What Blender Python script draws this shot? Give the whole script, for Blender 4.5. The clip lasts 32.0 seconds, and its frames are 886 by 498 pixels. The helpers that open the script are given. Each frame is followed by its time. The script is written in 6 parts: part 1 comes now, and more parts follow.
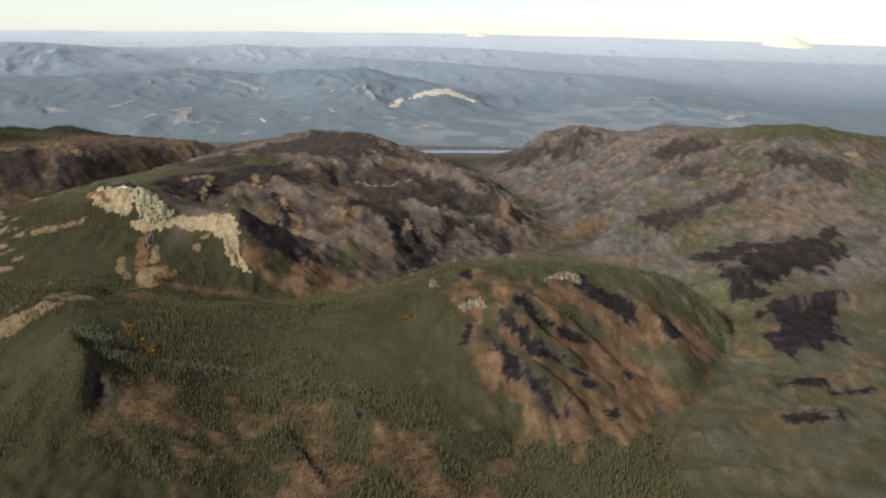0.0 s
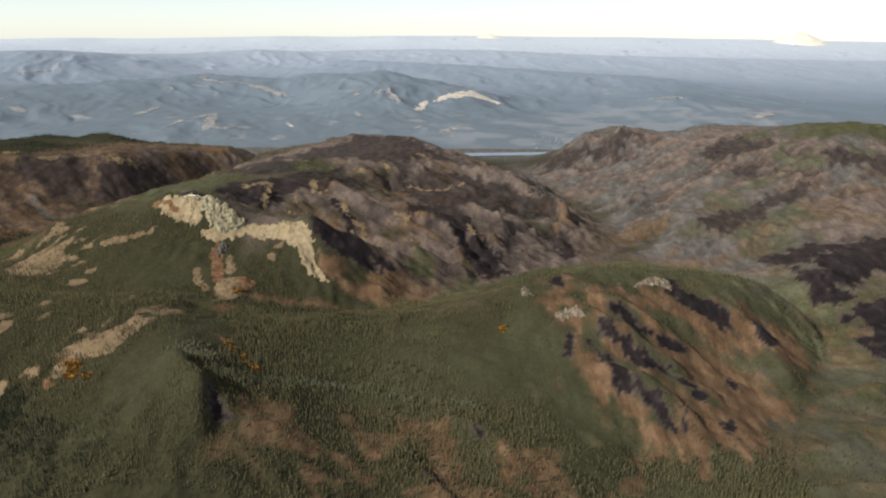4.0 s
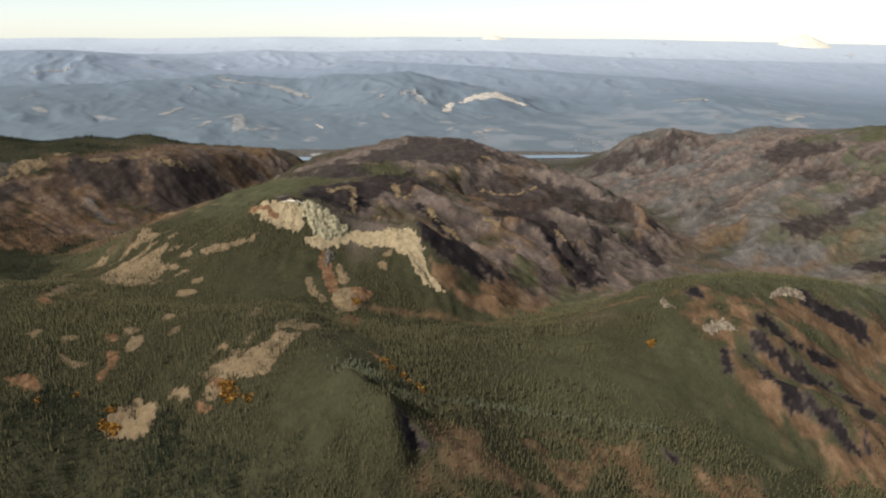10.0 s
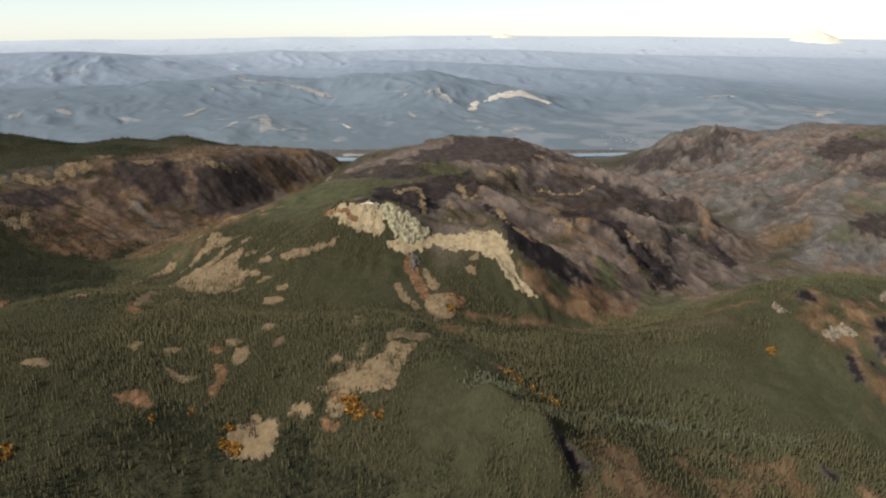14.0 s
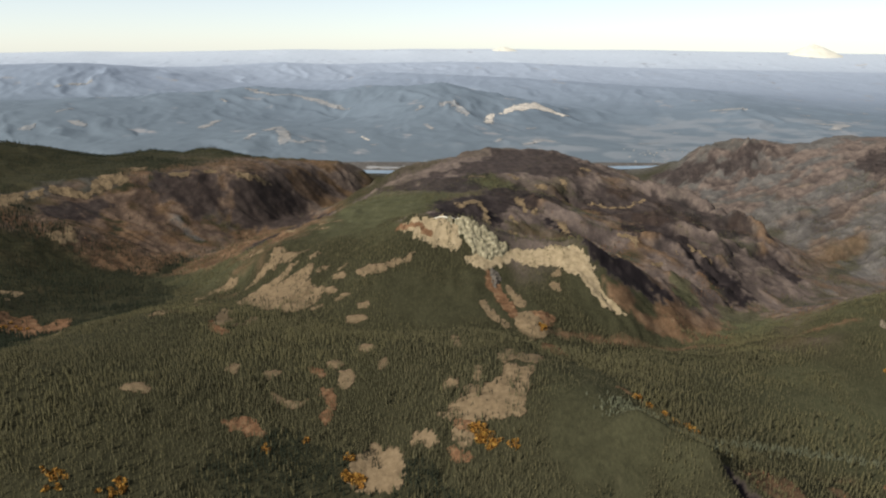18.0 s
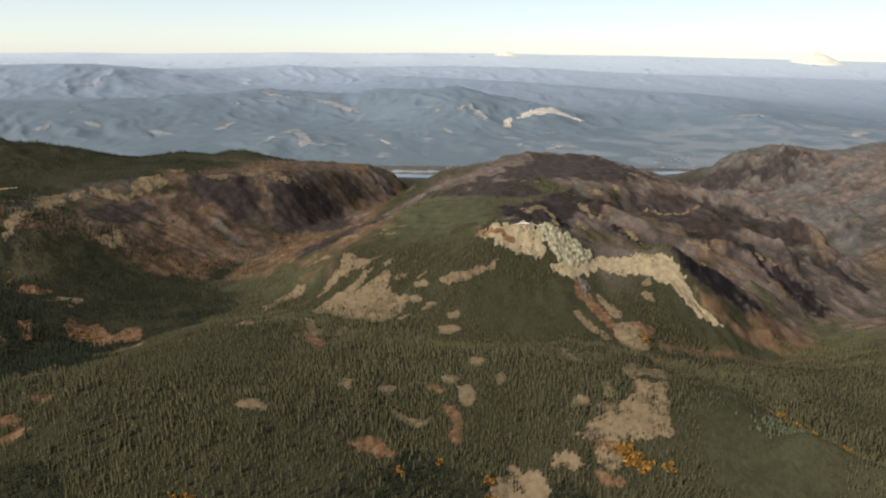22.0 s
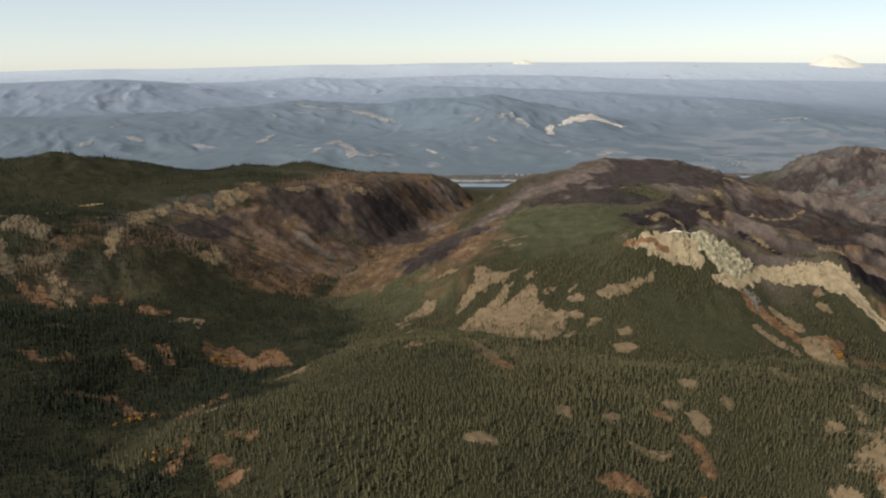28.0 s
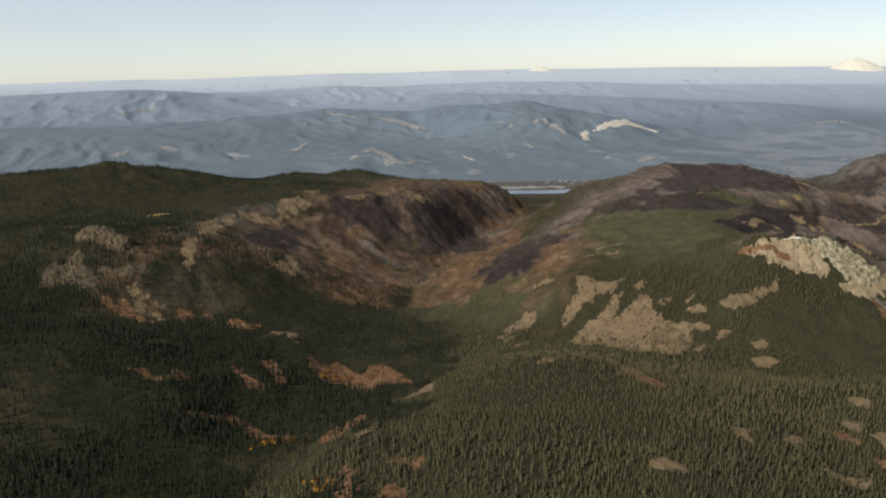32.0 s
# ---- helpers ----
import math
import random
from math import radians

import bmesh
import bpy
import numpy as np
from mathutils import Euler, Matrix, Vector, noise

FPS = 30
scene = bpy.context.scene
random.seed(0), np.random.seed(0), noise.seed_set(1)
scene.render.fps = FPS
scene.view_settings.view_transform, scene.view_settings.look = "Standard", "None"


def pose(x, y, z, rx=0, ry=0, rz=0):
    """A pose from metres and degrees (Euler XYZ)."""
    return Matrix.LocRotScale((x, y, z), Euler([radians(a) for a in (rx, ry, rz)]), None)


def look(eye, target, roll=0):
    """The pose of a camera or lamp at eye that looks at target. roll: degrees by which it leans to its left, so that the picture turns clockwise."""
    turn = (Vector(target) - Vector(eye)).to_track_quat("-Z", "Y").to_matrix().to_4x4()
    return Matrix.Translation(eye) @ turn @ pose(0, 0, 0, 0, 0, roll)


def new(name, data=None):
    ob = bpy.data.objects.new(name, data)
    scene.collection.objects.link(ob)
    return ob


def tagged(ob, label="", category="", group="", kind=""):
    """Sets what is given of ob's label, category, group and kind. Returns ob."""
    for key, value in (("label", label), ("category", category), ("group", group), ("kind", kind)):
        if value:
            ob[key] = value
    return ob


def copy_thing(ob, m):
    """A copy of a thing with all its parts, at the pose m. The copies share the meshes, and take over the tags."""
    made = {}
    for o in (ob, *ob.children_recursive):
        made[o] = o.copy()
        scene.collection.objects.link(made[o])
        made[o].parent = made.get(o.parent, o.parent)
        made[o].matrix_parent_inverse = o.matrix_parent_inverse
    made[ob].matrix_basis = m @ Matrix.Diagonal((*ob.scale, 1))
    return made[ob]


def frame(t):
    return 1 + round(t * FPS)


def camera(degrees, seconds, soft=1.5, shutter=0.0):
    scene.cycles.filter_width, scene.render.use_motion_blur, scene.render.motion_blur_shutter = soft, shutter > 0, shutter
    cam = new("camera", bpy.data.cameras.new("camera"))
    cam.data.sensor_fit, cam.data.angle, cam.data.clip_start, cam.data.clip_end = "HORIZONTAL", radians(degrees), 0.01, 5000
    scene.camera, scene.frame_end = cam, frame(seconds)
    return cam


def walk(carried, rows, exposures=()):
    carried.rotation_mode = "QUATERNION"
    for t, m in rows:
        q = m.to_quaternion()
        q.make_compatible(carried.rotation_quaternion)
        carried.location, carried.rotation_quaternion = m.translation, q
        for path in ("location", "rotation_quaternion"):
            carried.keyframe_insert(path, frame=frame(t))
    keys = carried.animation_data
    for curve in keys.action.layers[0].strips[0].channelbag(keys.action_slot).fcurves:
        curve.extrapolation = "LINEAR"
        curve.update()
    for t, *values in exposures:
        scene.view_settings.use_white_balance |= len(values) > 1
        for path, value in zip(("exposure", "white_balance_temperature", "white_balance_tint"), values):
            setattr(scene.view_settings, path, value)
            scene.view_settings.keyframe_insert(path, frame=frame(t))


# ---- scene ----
cam = camera(63.1, 32.0, soft=2.15)
PATH = [
    (0, (-6.05, 1.241, 298.965), (-6.026, 3.153, 298.378), 0.8),
    (0.5, (-12.016, 3.808, 298.244), (-11.998, 5.72, 297.657), 0.6),
    (1, (-18.26, 6.217, 297.523), (-18.252, 8.128, 296.935), 0.2),
    (1.5, (-24.364, 8.139, 297.345), (-24.351, 10.05, 296.757), 0.2),
    (2, (-31.282, 10.276, 297.011), (-31.276, 12.188, 296.425), 0.1),
    (2.5, (-37.85, 11.783, 297.099), (-37.841, 13.695, 296.514), 0.0),
    (3, (-43.722, 13.288, 297.016), (-43.716, 15.2, 296.432), -0.0),
    (3.5, (-49.872, 15.268, 296.929), (-49.864, 17.181, 296.347), 0.0),
    (5.5, (-75.594, 23.002, 296.034), (-75.583, 24.917, 295.457), -0.1),
    (6, (-82.562, 24.946, 295.768), (-82.546, 26.861, 295.193), 0.0),
    (6.5, (-88.813, 27.065, 295.495), (-88.795, 28.98, 294.92), 0.1),
    (7, (-95.952, 29.259, 295.119), (-95.926, 31.174, 294.545), 0.4),
    (7.5, (-102.862, 30.901, 295.203), (-102.837, 32.815, 294.624), 0.3),
    (8, (-109.156, 32.522, 295.311), (-109.134, 34.436, 294.731), 0.2),
    (8.5, (-115.905, 34.643, 294.665), (-115.88, 36.558, 294.088), 0.2),
    (9, (-122.391, 36.775, 294.746), (-122.366, 38.69, 294.167), 0.2),
    (9.5, (-128.866, 38.723, 294.61), (-128.839, 40.637, 294.031), 0.1),
    (10, (-135.314, 40.265, 294.519), (-135.283, 42.18, 293.942), 0.2),
    (10.5, (-141.474, 42.975, 293.619), (-141.438, 44.889, 293.041), 0.4),
    (11, (-148.062, 45.572, 293.229), (-148.035, 47.486, 292.649), 0.2),
    (11.5, (-154.827, 47.418, 293.012), (-154.803, 49.333, 292.433), -0.1),
    (12, (-161.73, 49.66, 292.949), (-161.705, 51.574, 292.372), -0.1),
    (12.5, (-167.765, 51.983, 292.495), (-167.74, 53.9, 291.924), -0.2),
    (13, (-174.489, 54.018, 292.563), (-174.46, 55.934, 291.991), -0.2),
    (13.5, (-181.072, 56.06, 292.309), (-181.042, 57.975, 291.733), -0.1),
    (14, (-187.31, 58.471, 292.07), (-187.287, 60.385, 291.491), -0.3),
    (14.5, (-193.861, 60.605, 291.62), (-193.836, 62.519, 291.039), -0.3),
    (16.5, (-219.804, 69.174, 290.249), (-219.769, 71.092, 289.681), -0.1),
    (17, (-226.164, 70.889, 290.261), (-226.128, 72.805, 289.687), -0.0),
    (17.5, (-232.746, 73.083, 289.95), (-232.713, 74.999, 289.378), -0.2),
    (18, (-239.187, 75.618, 289.313), (-239.143, 77.542, 288.767), -0.1),
    (18.5, (-245.621, 77.985, 288.947), (-245.571, 79.91, 288.405), 0.0),
    (19, (-251.924, 80.161, 288.642), (-251.872, 82.085, 288.101), 0.1),
    (19.5, (-259.032, 82.017, 288.257), (-258.984, 83.941, 287.714), -0.0),
    (20, (-265.13, 84.376, 287.85), (-265.073, 86.3, 287.305), 0.1),
    (20.5, (-271.836, 86.792, 287.529), (-271.777, 88.714, 286.98), 0.3),
    (21, (-278.299, 88.722, 287.138), (-278.236, 90.645, 286.591), 0.4),
    (21.5, (-284.435, 91.7, 286.723), (-284.372, 93.625, 286.184), 0.3),
    (22, (-291.289, 93.614, 286.132), (-291.226, 95.54, 285.598), 0.4),
    (22.5, (-297.669, 96.212, 285.626), (-297.612, 98.141, 285.101), 0.1),
    (23, (-304.291, 97.907, 285.455), (-304.238, 99.835, 284.925), -0.2),
    (23.5, (-310.488, 100.385, 285.094), (-310.433, 102.311, 284.557), -0.1),
    (24, (-316.969, 102.904, 284.723), (-316.915, 104.83, 284.188), -0.1),
    (24.5, (-323.162, 104.933, 284.563), (-323.105, 106.861, 284.034), 0.1),
    (25, (-329.743, 107.484, 283.484), (-329.684, 109.413, 282.962), 0.1),
    (25.5, (-336.305, 109.387, 283.296), (-336.24, 111.316, 282.771), 0.2),
    (27.5, (-361.842, 118.525, 281.565), (-361.789, 120.456, 281.049), -0.3),
    (28, (-368.317, 121.407, 280.709), (-368.275, 123.341, 280.202), -0.7),
    (28.5, (-374.597, 123.282, 280.681), (-374.559, 125.216, 280.171), -0.9),
    (29, (-380.928, 125.076, 280.471), (-380.896, 127.009, 279.956), -1.1),
    (29.5, (-387.988, 128.012, 279.956), (-387.957, 129.943, 279.435), -1.2),
    (30, (-393.539, 130.69, 279.349), (-393.511, 132.621, 278.829), -1.2),
    (30.5, (-399.545, 133.086, 278.993), (-399.519, 135.02, 278.484), -1.3),
    (31, (-406.094, 135.606, 278.63), (-406.069, 137.542, 278.131), -1.3),
    (31.5, (-412.626, 137.776, 278.397), (-412.599, 139.714, 277.903), -1.3),
    (32, (-419.018, 140.129, 277.902), (-419.005, 142.069, 277.416), -1.3),
]
walk(cam, [(t, look(eye, target, roll)) for t, eye, target, roll in PATH],
     exposures=((0, 0.72), (6, 0.76), (10, 0.76), (14, 0.73), (18, 0.68), (24, 0.64), (28, 0.50), (32, 0.42)))

# ---- world and sun ----
SUN_AZ, SUN_EL = 236.0, 36.0   # degrees: from north (+y) clockwise, above the horizon
world = bpy.data.worlds.new("world")
scene.world = world
world.use_nodes = True
wn = world.node_tree.nodes
sky = wn.new("ShaderNodeTexSky")
sky.sky_type = "NISHITA"
sky.sun_disc = False
sky.sun_elevation = radians(SUN_EL)
sky.sun_rotation = radians(SUN_AZ)
sky.altitude = 1500
sky.air_density, sky.dust_density, sky.ozone_density = 0.8, 0.8, 1.0
wn["Background"].inputs["Strength"].default_value = 0.09
# thin high cloud whitens the clear sky
pale = wn.new("ShaderNodeMix")
pale.data_type = "RGBA"
pale.inputs["Factor"].default_value = 0.45
pale.inputs["B"].default_value = (7.0, 6.9, 6.4, 1)
world.node_tree.links.new(sky.outputs[0], pale.inputs["A"])
world.node_tree.links.new(pale.outputs["Result"], wn["Background"].inputs["Color"])

sun_data = bpy.data.lights.new("sun", "SUN")
sun_data.energy, sun_data.angle, sun_data.color = 5.0, radians(0.5), (1.0, 0.94, 0.85)
sun = new("sun", sun_data)
sa, se = radians(SUN_AZ), radians(SUN_EL)
sun.matrix_world = look((400 * math.sin(sa) * math.cos(se), 400 * math.cos(sa) * math.cos(se), 400 + 400 * math.sin(se)), (0, 0, 400))

# ---- terrain shape ----
RNG = np.random.RandomState(7)
LAT = RNG.rand(256, 256)


def vnoise(x, y):
    """Smooth value noise, -1 to 1, one lattice cell a metre."""
    xi, yi = np.floor(x).astype(int), np.floor(y).astype(int)
    fx, fy = x - xi, y - yi
    fx, fy = fx * fx * fx * (fx * (fx * 6 - 15) + 10), fy * fy * fy * (fy * (fy * 6 - 15) + 10)
    a, b = LAT[yi & 255, xi & 255], LAT[yi & 255, (xi + 1) & 255]
    c, d = LAT[(yi + 1) & 255, xi & 255], LAT[(yi + 1) & 255, (xi + 1) & 255]
    return (a + (b - a) * fx + (c - a) * fy + (a - b - c + d) * fx * fy) * 2 - 1


def fbm(x, y, size, octaves=4, seed=0.0, gain=0.5):
    x, y = np.asarray(x, float) / size + seed * 17.3, np.asarray(y, float) / size + seed * 9.7
    out, amp = 0.0, 1.0
    for _ in range(octaves):
        out = out + amp * vnoise(x, y)
        x, y, amp = x * 1.93 * 0.8 - y * 1.93 * 0.6 + 3.1, x * 1.93 * 0.6 + y * 1.93 * 0.8 + 1.7, amp * gain
    return out


def ridged(x, y, size, octaves=4, seed=0.0):
    x, y = np.asarray(x, float) / size + seed * 13.1, np.asarray(y, float) / size + seed * 5.9
    out, amp, w = 0.0, 1.0, 1.0
    for _ in range(octaves):
        n = 1 - np.abs(vnoise(x, y))
        out, w = out + amp * n * w, np.clip(n, 0, 1)
        x, y, amp = x * 2.03 * 0.8 - y * 2.03 * 0.6 + 1.3, x * 2.03 * 0.6 + y * 2.03 * 0.8 + 4.1, amp * 0.5
    return out - 1.1


def smooth(a, b, x):
    t = np.clip((x - a) / (b - a), 0, 1)
    return t * t * (3 - 2 * t)


# Crest, valley and break lines of the land, placed to fit the camera's view: x, y, height.
LINES = []


def crest(*line):
    LINES.append(line)


# main mountain and its plateau
crest((-262, 518, 174), (-252, 515, 181), (-240, 514, 186), (-229, 513, 187.5), (-215, 510, 188), (-204, 508, 183), (-194, 507, 175), (-186, 507, 170), (-171, 505, 171), (-152, 501, 174), (-142, 488, 167), (-132, 472, 153), (-122, 458, 139))
crest((-232, 499, 173), (-218, 484, 164), (-198, 474, 157), (-187, 486, 160), (-162, 486, 162), (-147, 477, 157))
crest((-222, 520, 184), (-230, 545, 178), (-212, 600, 173), (-200, 660, 172), (-189, 719, 172.5), (-165, 800, 167), (-146, 930, 167.5))
crest((-146, 930, 168.5), (-165, 930, 168.5), (-198, 925, 165), (-231, 915, 157.5), (-265, 900, 148.5), (-298, 880, 135), (-323, 860, 123))
crest((-205, 870, 164.5), (-233, 820, 161), (-258, 780, 159))
crest((-146, 930, 168.5), (-118, 930, 169), (-92, 920, 167), (-73, 900, 162), (-42, 870, 154), (-14, 842, 147), (12, 845, 143.5), (45, 808, 132), (50, 755, 123), (53, 690, 117), (63, 640, 104))
crest((-120, 1000, 150), (-105, 1060, 128), (-95, 1120, 106))
crest((-189, 719, 172.5), (-144, 726, 164), (-109, 751, 163.5), (-73, 837, 162.5))
crest((-107, 711, 146), (-33, 742, 142), (8, 790, 138))
crest((-212, 600, 173), (-198, 604, 170), (-165, 631, 166.5), (-138, 605, 154), (-81, 609, 143.6), (-29, 614, 134), (-20, 583, 118), (-15, 570, 109))
crest((-29, 614, 134), (31, 669, 121), (53, 654, 105))
crest((-212, 566, 164), (-185, 562, 154), (-155, 556, 145), (-122, 546, 137))
crest((-142, 500, 168), (-120, 492, 152), (-87, 518, 135.7), (-94, 466, 131))
crest((-262, 518, 174), (-269, 577, 169), (-309, 594, 165), (-290, 700, 155), (-330, 780, 126))
crest((-262, 518, 174), (-270, 479, 163), (-308, 490, 156), (-322, 530, 158), (-341, 537, 160), (-344, 609, 150), (-370, 680, 128))
crest((-288, 471, 157), (-319, 500, 153), (-341, 537, 160))
crest((-270, 479, 163), (-307, 463, 150), (-322, 489, 150), (-360, 520, 137), (-410, 560, 123))
crest((-214, 470, 159), (-200, 450, 152), (-186, 433, 148), (-176, 440, 147))
# left valley and creek
crest((-485, 405, 142), (-470, 440, 138), (-462, 480, 135), (-455, 540, 126), (-449, 600, 118), (-442, 670, 111), (-437, 706, 109.5), (-428, 750, 108), (-408, 817, 108), (-380, 900, 103), (-351, 960, 100), (-308, 1060, 97), (-285, 1150, 97))
# near wooded hill
crest((-450, 348, 161), (-424, 412, 151), (-400, 428, 154), (-375, 423, 159), (-337, 423, 152))
crest((-354, 332, 162), (-362, 400, 160), (-310, 400, 157), (-260, 385, 156), (-205, 358, 162), (-186, 346, 161), (-165, 310, 161), (-148, 279, 162))
crest((-450, 348, 161), (-402, 330, 165), (-354, 332, 162), (-308, 322, 150), (-258, 313, 143), (-262, 280, 132), (-275, 240, 120))
crest((-337, 423, 152), (-280, 425, 149), (-230, 420, 148), (-194, 426, 146), (-150, 424, 136), (-105, 450, 128), (-53, 492, 119), (-14, 520, 113), (73, 600, 100), (115, 680, 96))
crest((-186, 346, 161), (-170, 380, 149), (-140, 400, 139), (-92, 409, 133), (-45, 412, 141), (-6, 416, 152), (20, 428, 154), (12, 450, 150), (45, 480, 143), (84, 500, 138), (142, 500, 132), (177, 500, 120), (200, 488, 105))
crest((-148, 279, 162), (-148, 319, 151), (-89, 300, 136), (-40, 299, 132), (-24, 350, 136), (-22, 380, 139))
crest((-148, 279, 162), (-135, 270, 154), (-124, 268, 149), (-86, 240, 128), (-21, 240, 125), (40, 250, 108))
crest((-73, 269, 131), (-66, 284, 132))
crest((-6, 416, 152), (37, 392, 141), (46, 389, 137))
crest((20, 428, 154), (47, 418, 146), (74, 445, 142), (90, 455, 143), (140, 470, 130))
crest((36, 375, 135), (58, 340, 119), (107, 400, 107), (160, 450, 112))
crest((120, 450, 134), (143, 432, 121), (150, 386, 97))
# right creek and low ground
crest((33, 307, 109), (70, 270, 104), (107, 304, 99), (120, 330, 99), (141, 368, 96), (165, 410, 93), (196, 450, 90), (216, 500, 91), (205, 560, 93), (172, 640, 94), (142, 710, 94), (124, 800, 93), (110, 900, 96), (97, 1020, 97), (82, 1160, 97))
crest((141, 326, 103), (232, 390, 98), (228, 443, 102), (252, 490, 104), (270, 547, 108))
crest((289, 470, 103), (295, 520, 109), (331, 560, 119), (390, 610, 128), (480, 640, 135))
crest((180, 250, 102), (260, 320, 99), (360, 420, 99), (430, 500, 112))
# right range: skyline, the rim of its mesa, and the steep burnt face below
crest((82, 1190, 99), (110, 1170, 104), (123, 1150, 112), (145, 1120, 134), (172, 1100, 149), (192, 1085, 158), (205, 1075, 162), (222, 1075, 159.5), (253, 1070, 155), (301, 1066, 157.5), (335, 1060, 168.5), (356, 1000, 169), (377, 960, 172), (413, 930, 181), (453, 900, 189), (470, 880, 186), (477, 860, 179), (560, 820, 168), (700, 800, 160), (900, 800, 150))
crest((200, 1010, 128), (260, 980, 146), (288, 930, 153), (327, 885, 163), (358, 840, 172), (389, 805, 171), (416, 790, 167), (520, 740, 152))
crest((179, 831, 115), (268, 829, 141), (307, 783, 139), (354, 700, 139), (420, 640, 132))
crest((150, 790, 98), (195, 712, 119), (195, 684, 108), (223, 641, 101), (258, 649, 109), (281, 657, 120), (295, 630, 116.5), (249, 552, 115), (236, 530, 103))
crest((140, 900, 104), (200, 900, 124), (250, 900, 140))
# left range: plateau, rim and face
crest((-690, 560, 163), (-648, 618, 175), (-655, 690, 170), (-600, 745, 166), (-561, 772, 164), (-502, 829, 160), (-435, 870, 151), (-395, 960, 142), (-381, 1040, 135), (-352, 1060, 136), (-329, 1075, 124), (-313, 1085, 108), (-297, 1105, 97))
crest((-850, 700, 180), (-819, 800, 190), (-743, 850, 192), (-726, 900, 182), (-670, 930, 169), (-655, 960, 161), (-623, 985, 156), (-593, 1000, 160), (-562, 1015, 154.5), (-521, 1020, 158), (-478, 1010, 151.5), (-440, 1000, 146))
crest((-720, 640, 174), (-700, 730, 174), (-650, 722, 168.5), (-630, 830, 168), (-570, 880, 163), (-500, 920, 158))
crest((-554, 748, 153), (-515, 720, 134), (-475, 700, 118))
crest((-648, 618, 175), (-588, 610, 163), (-520, 636, 145), (-492, 646, 131))
crest((-578, 587, 158), (-535, 570, 141), (-505, 580, 130))
crest((-561, 772, 164), (-505, 745, 136), (-445, 768, 116))
crest((-502, 829, 160), (-474, 859, 155), (-460, 865, 154), (-455, 815, 130), (-424, 802, 118))
crest((-640, 520, 153), (-603, 544, 148), (-561, 553, 138), (-544, 525, 144), (-492, 545, 131))
crest((-700, 440, 176), (-603, 440, 168), (-580, 450, 165), (-520, 400, 152), (-498, 400, 143), (-487, 362, 151), (-470, 346, 149))
crest((-498, 452, 145), (-487, 466, 143), (-478, 466, 139))
crest((-700, 330, 172), (-560, 350, 164), (-500, 300, 160), (-420, 240, 140))
# river and the ranges beyond it
crest((-2200, 1500, 98), (-1300, 1350, 98), (-800, 1260, 97), (-478, 1225, 97), (-257, 1195, 97), (0, 1225, 97), (157, 1235, 97), (500, 1290, 97), (1000, 1400, 97), (2200, 1600, 97))
crest((-900, 1130, 130), (-650, 1120, 125), (-520, 1150, 112), (-400, 1160, 103))
crest((-800, 1330, 116), (-560, 1300, 104), (-282, 1265, 100), (-37, 1330, 101), (147, 1340, 101), (431, 1450, 102), (900, 1600, 102))
crest((-1500, 1700, 172), (-1154, 1750, 162), (-1092, 1780, 165), (-1033, 1850, 171), (-959, 1900, 165), (-893, 1950, 174), (-802, 1980, 176), (-695, 2020, 185), (-608, 2030, 178.5), (-498, 2000, 171), (-406, 1980, 189), (-287, 1960, 186), (-200, 1950, 195), (-137, 1920, 184), (-59, 1880, 167), (18, 1870, 158), (88, 1860, 127), (164, 1850, 105), (320, 1830, 103))
crest((-1300, 1500, 150), (-994, 1513, 145), (-800, 1500, 122), (-640, 1450, 122), (-525, 1443, 130), (-430, 1480, 114), (-223, 1500, 110), (-24, 1470, 109), (150, 1500, 102), (420, 1600, 101))
crest((-700, 1750, 138), (-560, 1770, 122), (-433, 1816, 121), (-453, 1889, 141))
crest((-200, 1950, 195), (-182, 1716, 156), (-92, 1713, 129), (-30, 1640, 112))
crest((320, 1780, 102), (470, 1840, 118), (555, 1891, 134), (700, 1900, 124), (900, 1900, 106), (1300, 1900, 101))
crest((-1700, 2150, 150), (-900, 2230, 140), (-300, 2230, 148), (80, 2150, 128), (400, 2080, 125))
crest((-420, 2740, 196), (-295, 2700, 193), (-127, 2600, 189), (-6, 2500, 182), (170, 2420, 173), (337, 2350, 159), (500, 2300, 157), (655, 2250, 151), (722, 2200, 135), (881, 2180, 120), (950, 2150, 110), (1116, 2150, 99), (1800, 2200, 98))
crest((-900, 2850, 150), (-300, 3000, 150), (300, 2950, 148), (1200, 2800, 115), (2000, 2750, 108))
crest((-2500, 2450, 206), (-1900, 2480, 212), (-1571, 2500, 218), (-1498, 2500, 222), (-1419, 2500, 231), (-1320, 2550, 220), (-1260, 2700, 217), (-1198, 3000, 196), (-1031, 3200, 200), (-862, 3300, 217), (-683, 3400, 203), (-438, 3500, 207), (-115, 3500, 213), (188, 3500, 208), (450, 3500, 195), (713, 3500, 182), (1109, 3500, 173), (1507, 3500, 165), (1906, 3500, 154), (2800, 3500, 150))
crest((-2800, 3500, 170), (-1900, 3700, 172), (-900, 4000, 172), (600, 4100, 160), (2300, 4050, 140))
crest((-3400, 4700, 226), (-2823, 4700, 231), (-2372, 4700, 244), (-2133, 4700, 224), (-1785, 4700, 233), (-1438, 4700, 239), (-1264, 4700, 235), (-1106, 4700, 252), (-881, 4700, 241), (-742, 4700, 231), (-532, 4700, 234), (-322, 4700, 250), (-99, 4700, 236), (202, 4700, 243), (659, 4700, 229), (1187, 4700, 234), (1542, 4700, 221), (1896, 4700, 219), (2252, 4700, 213), (2644, 4700, 206), (3400, 4650, 200))
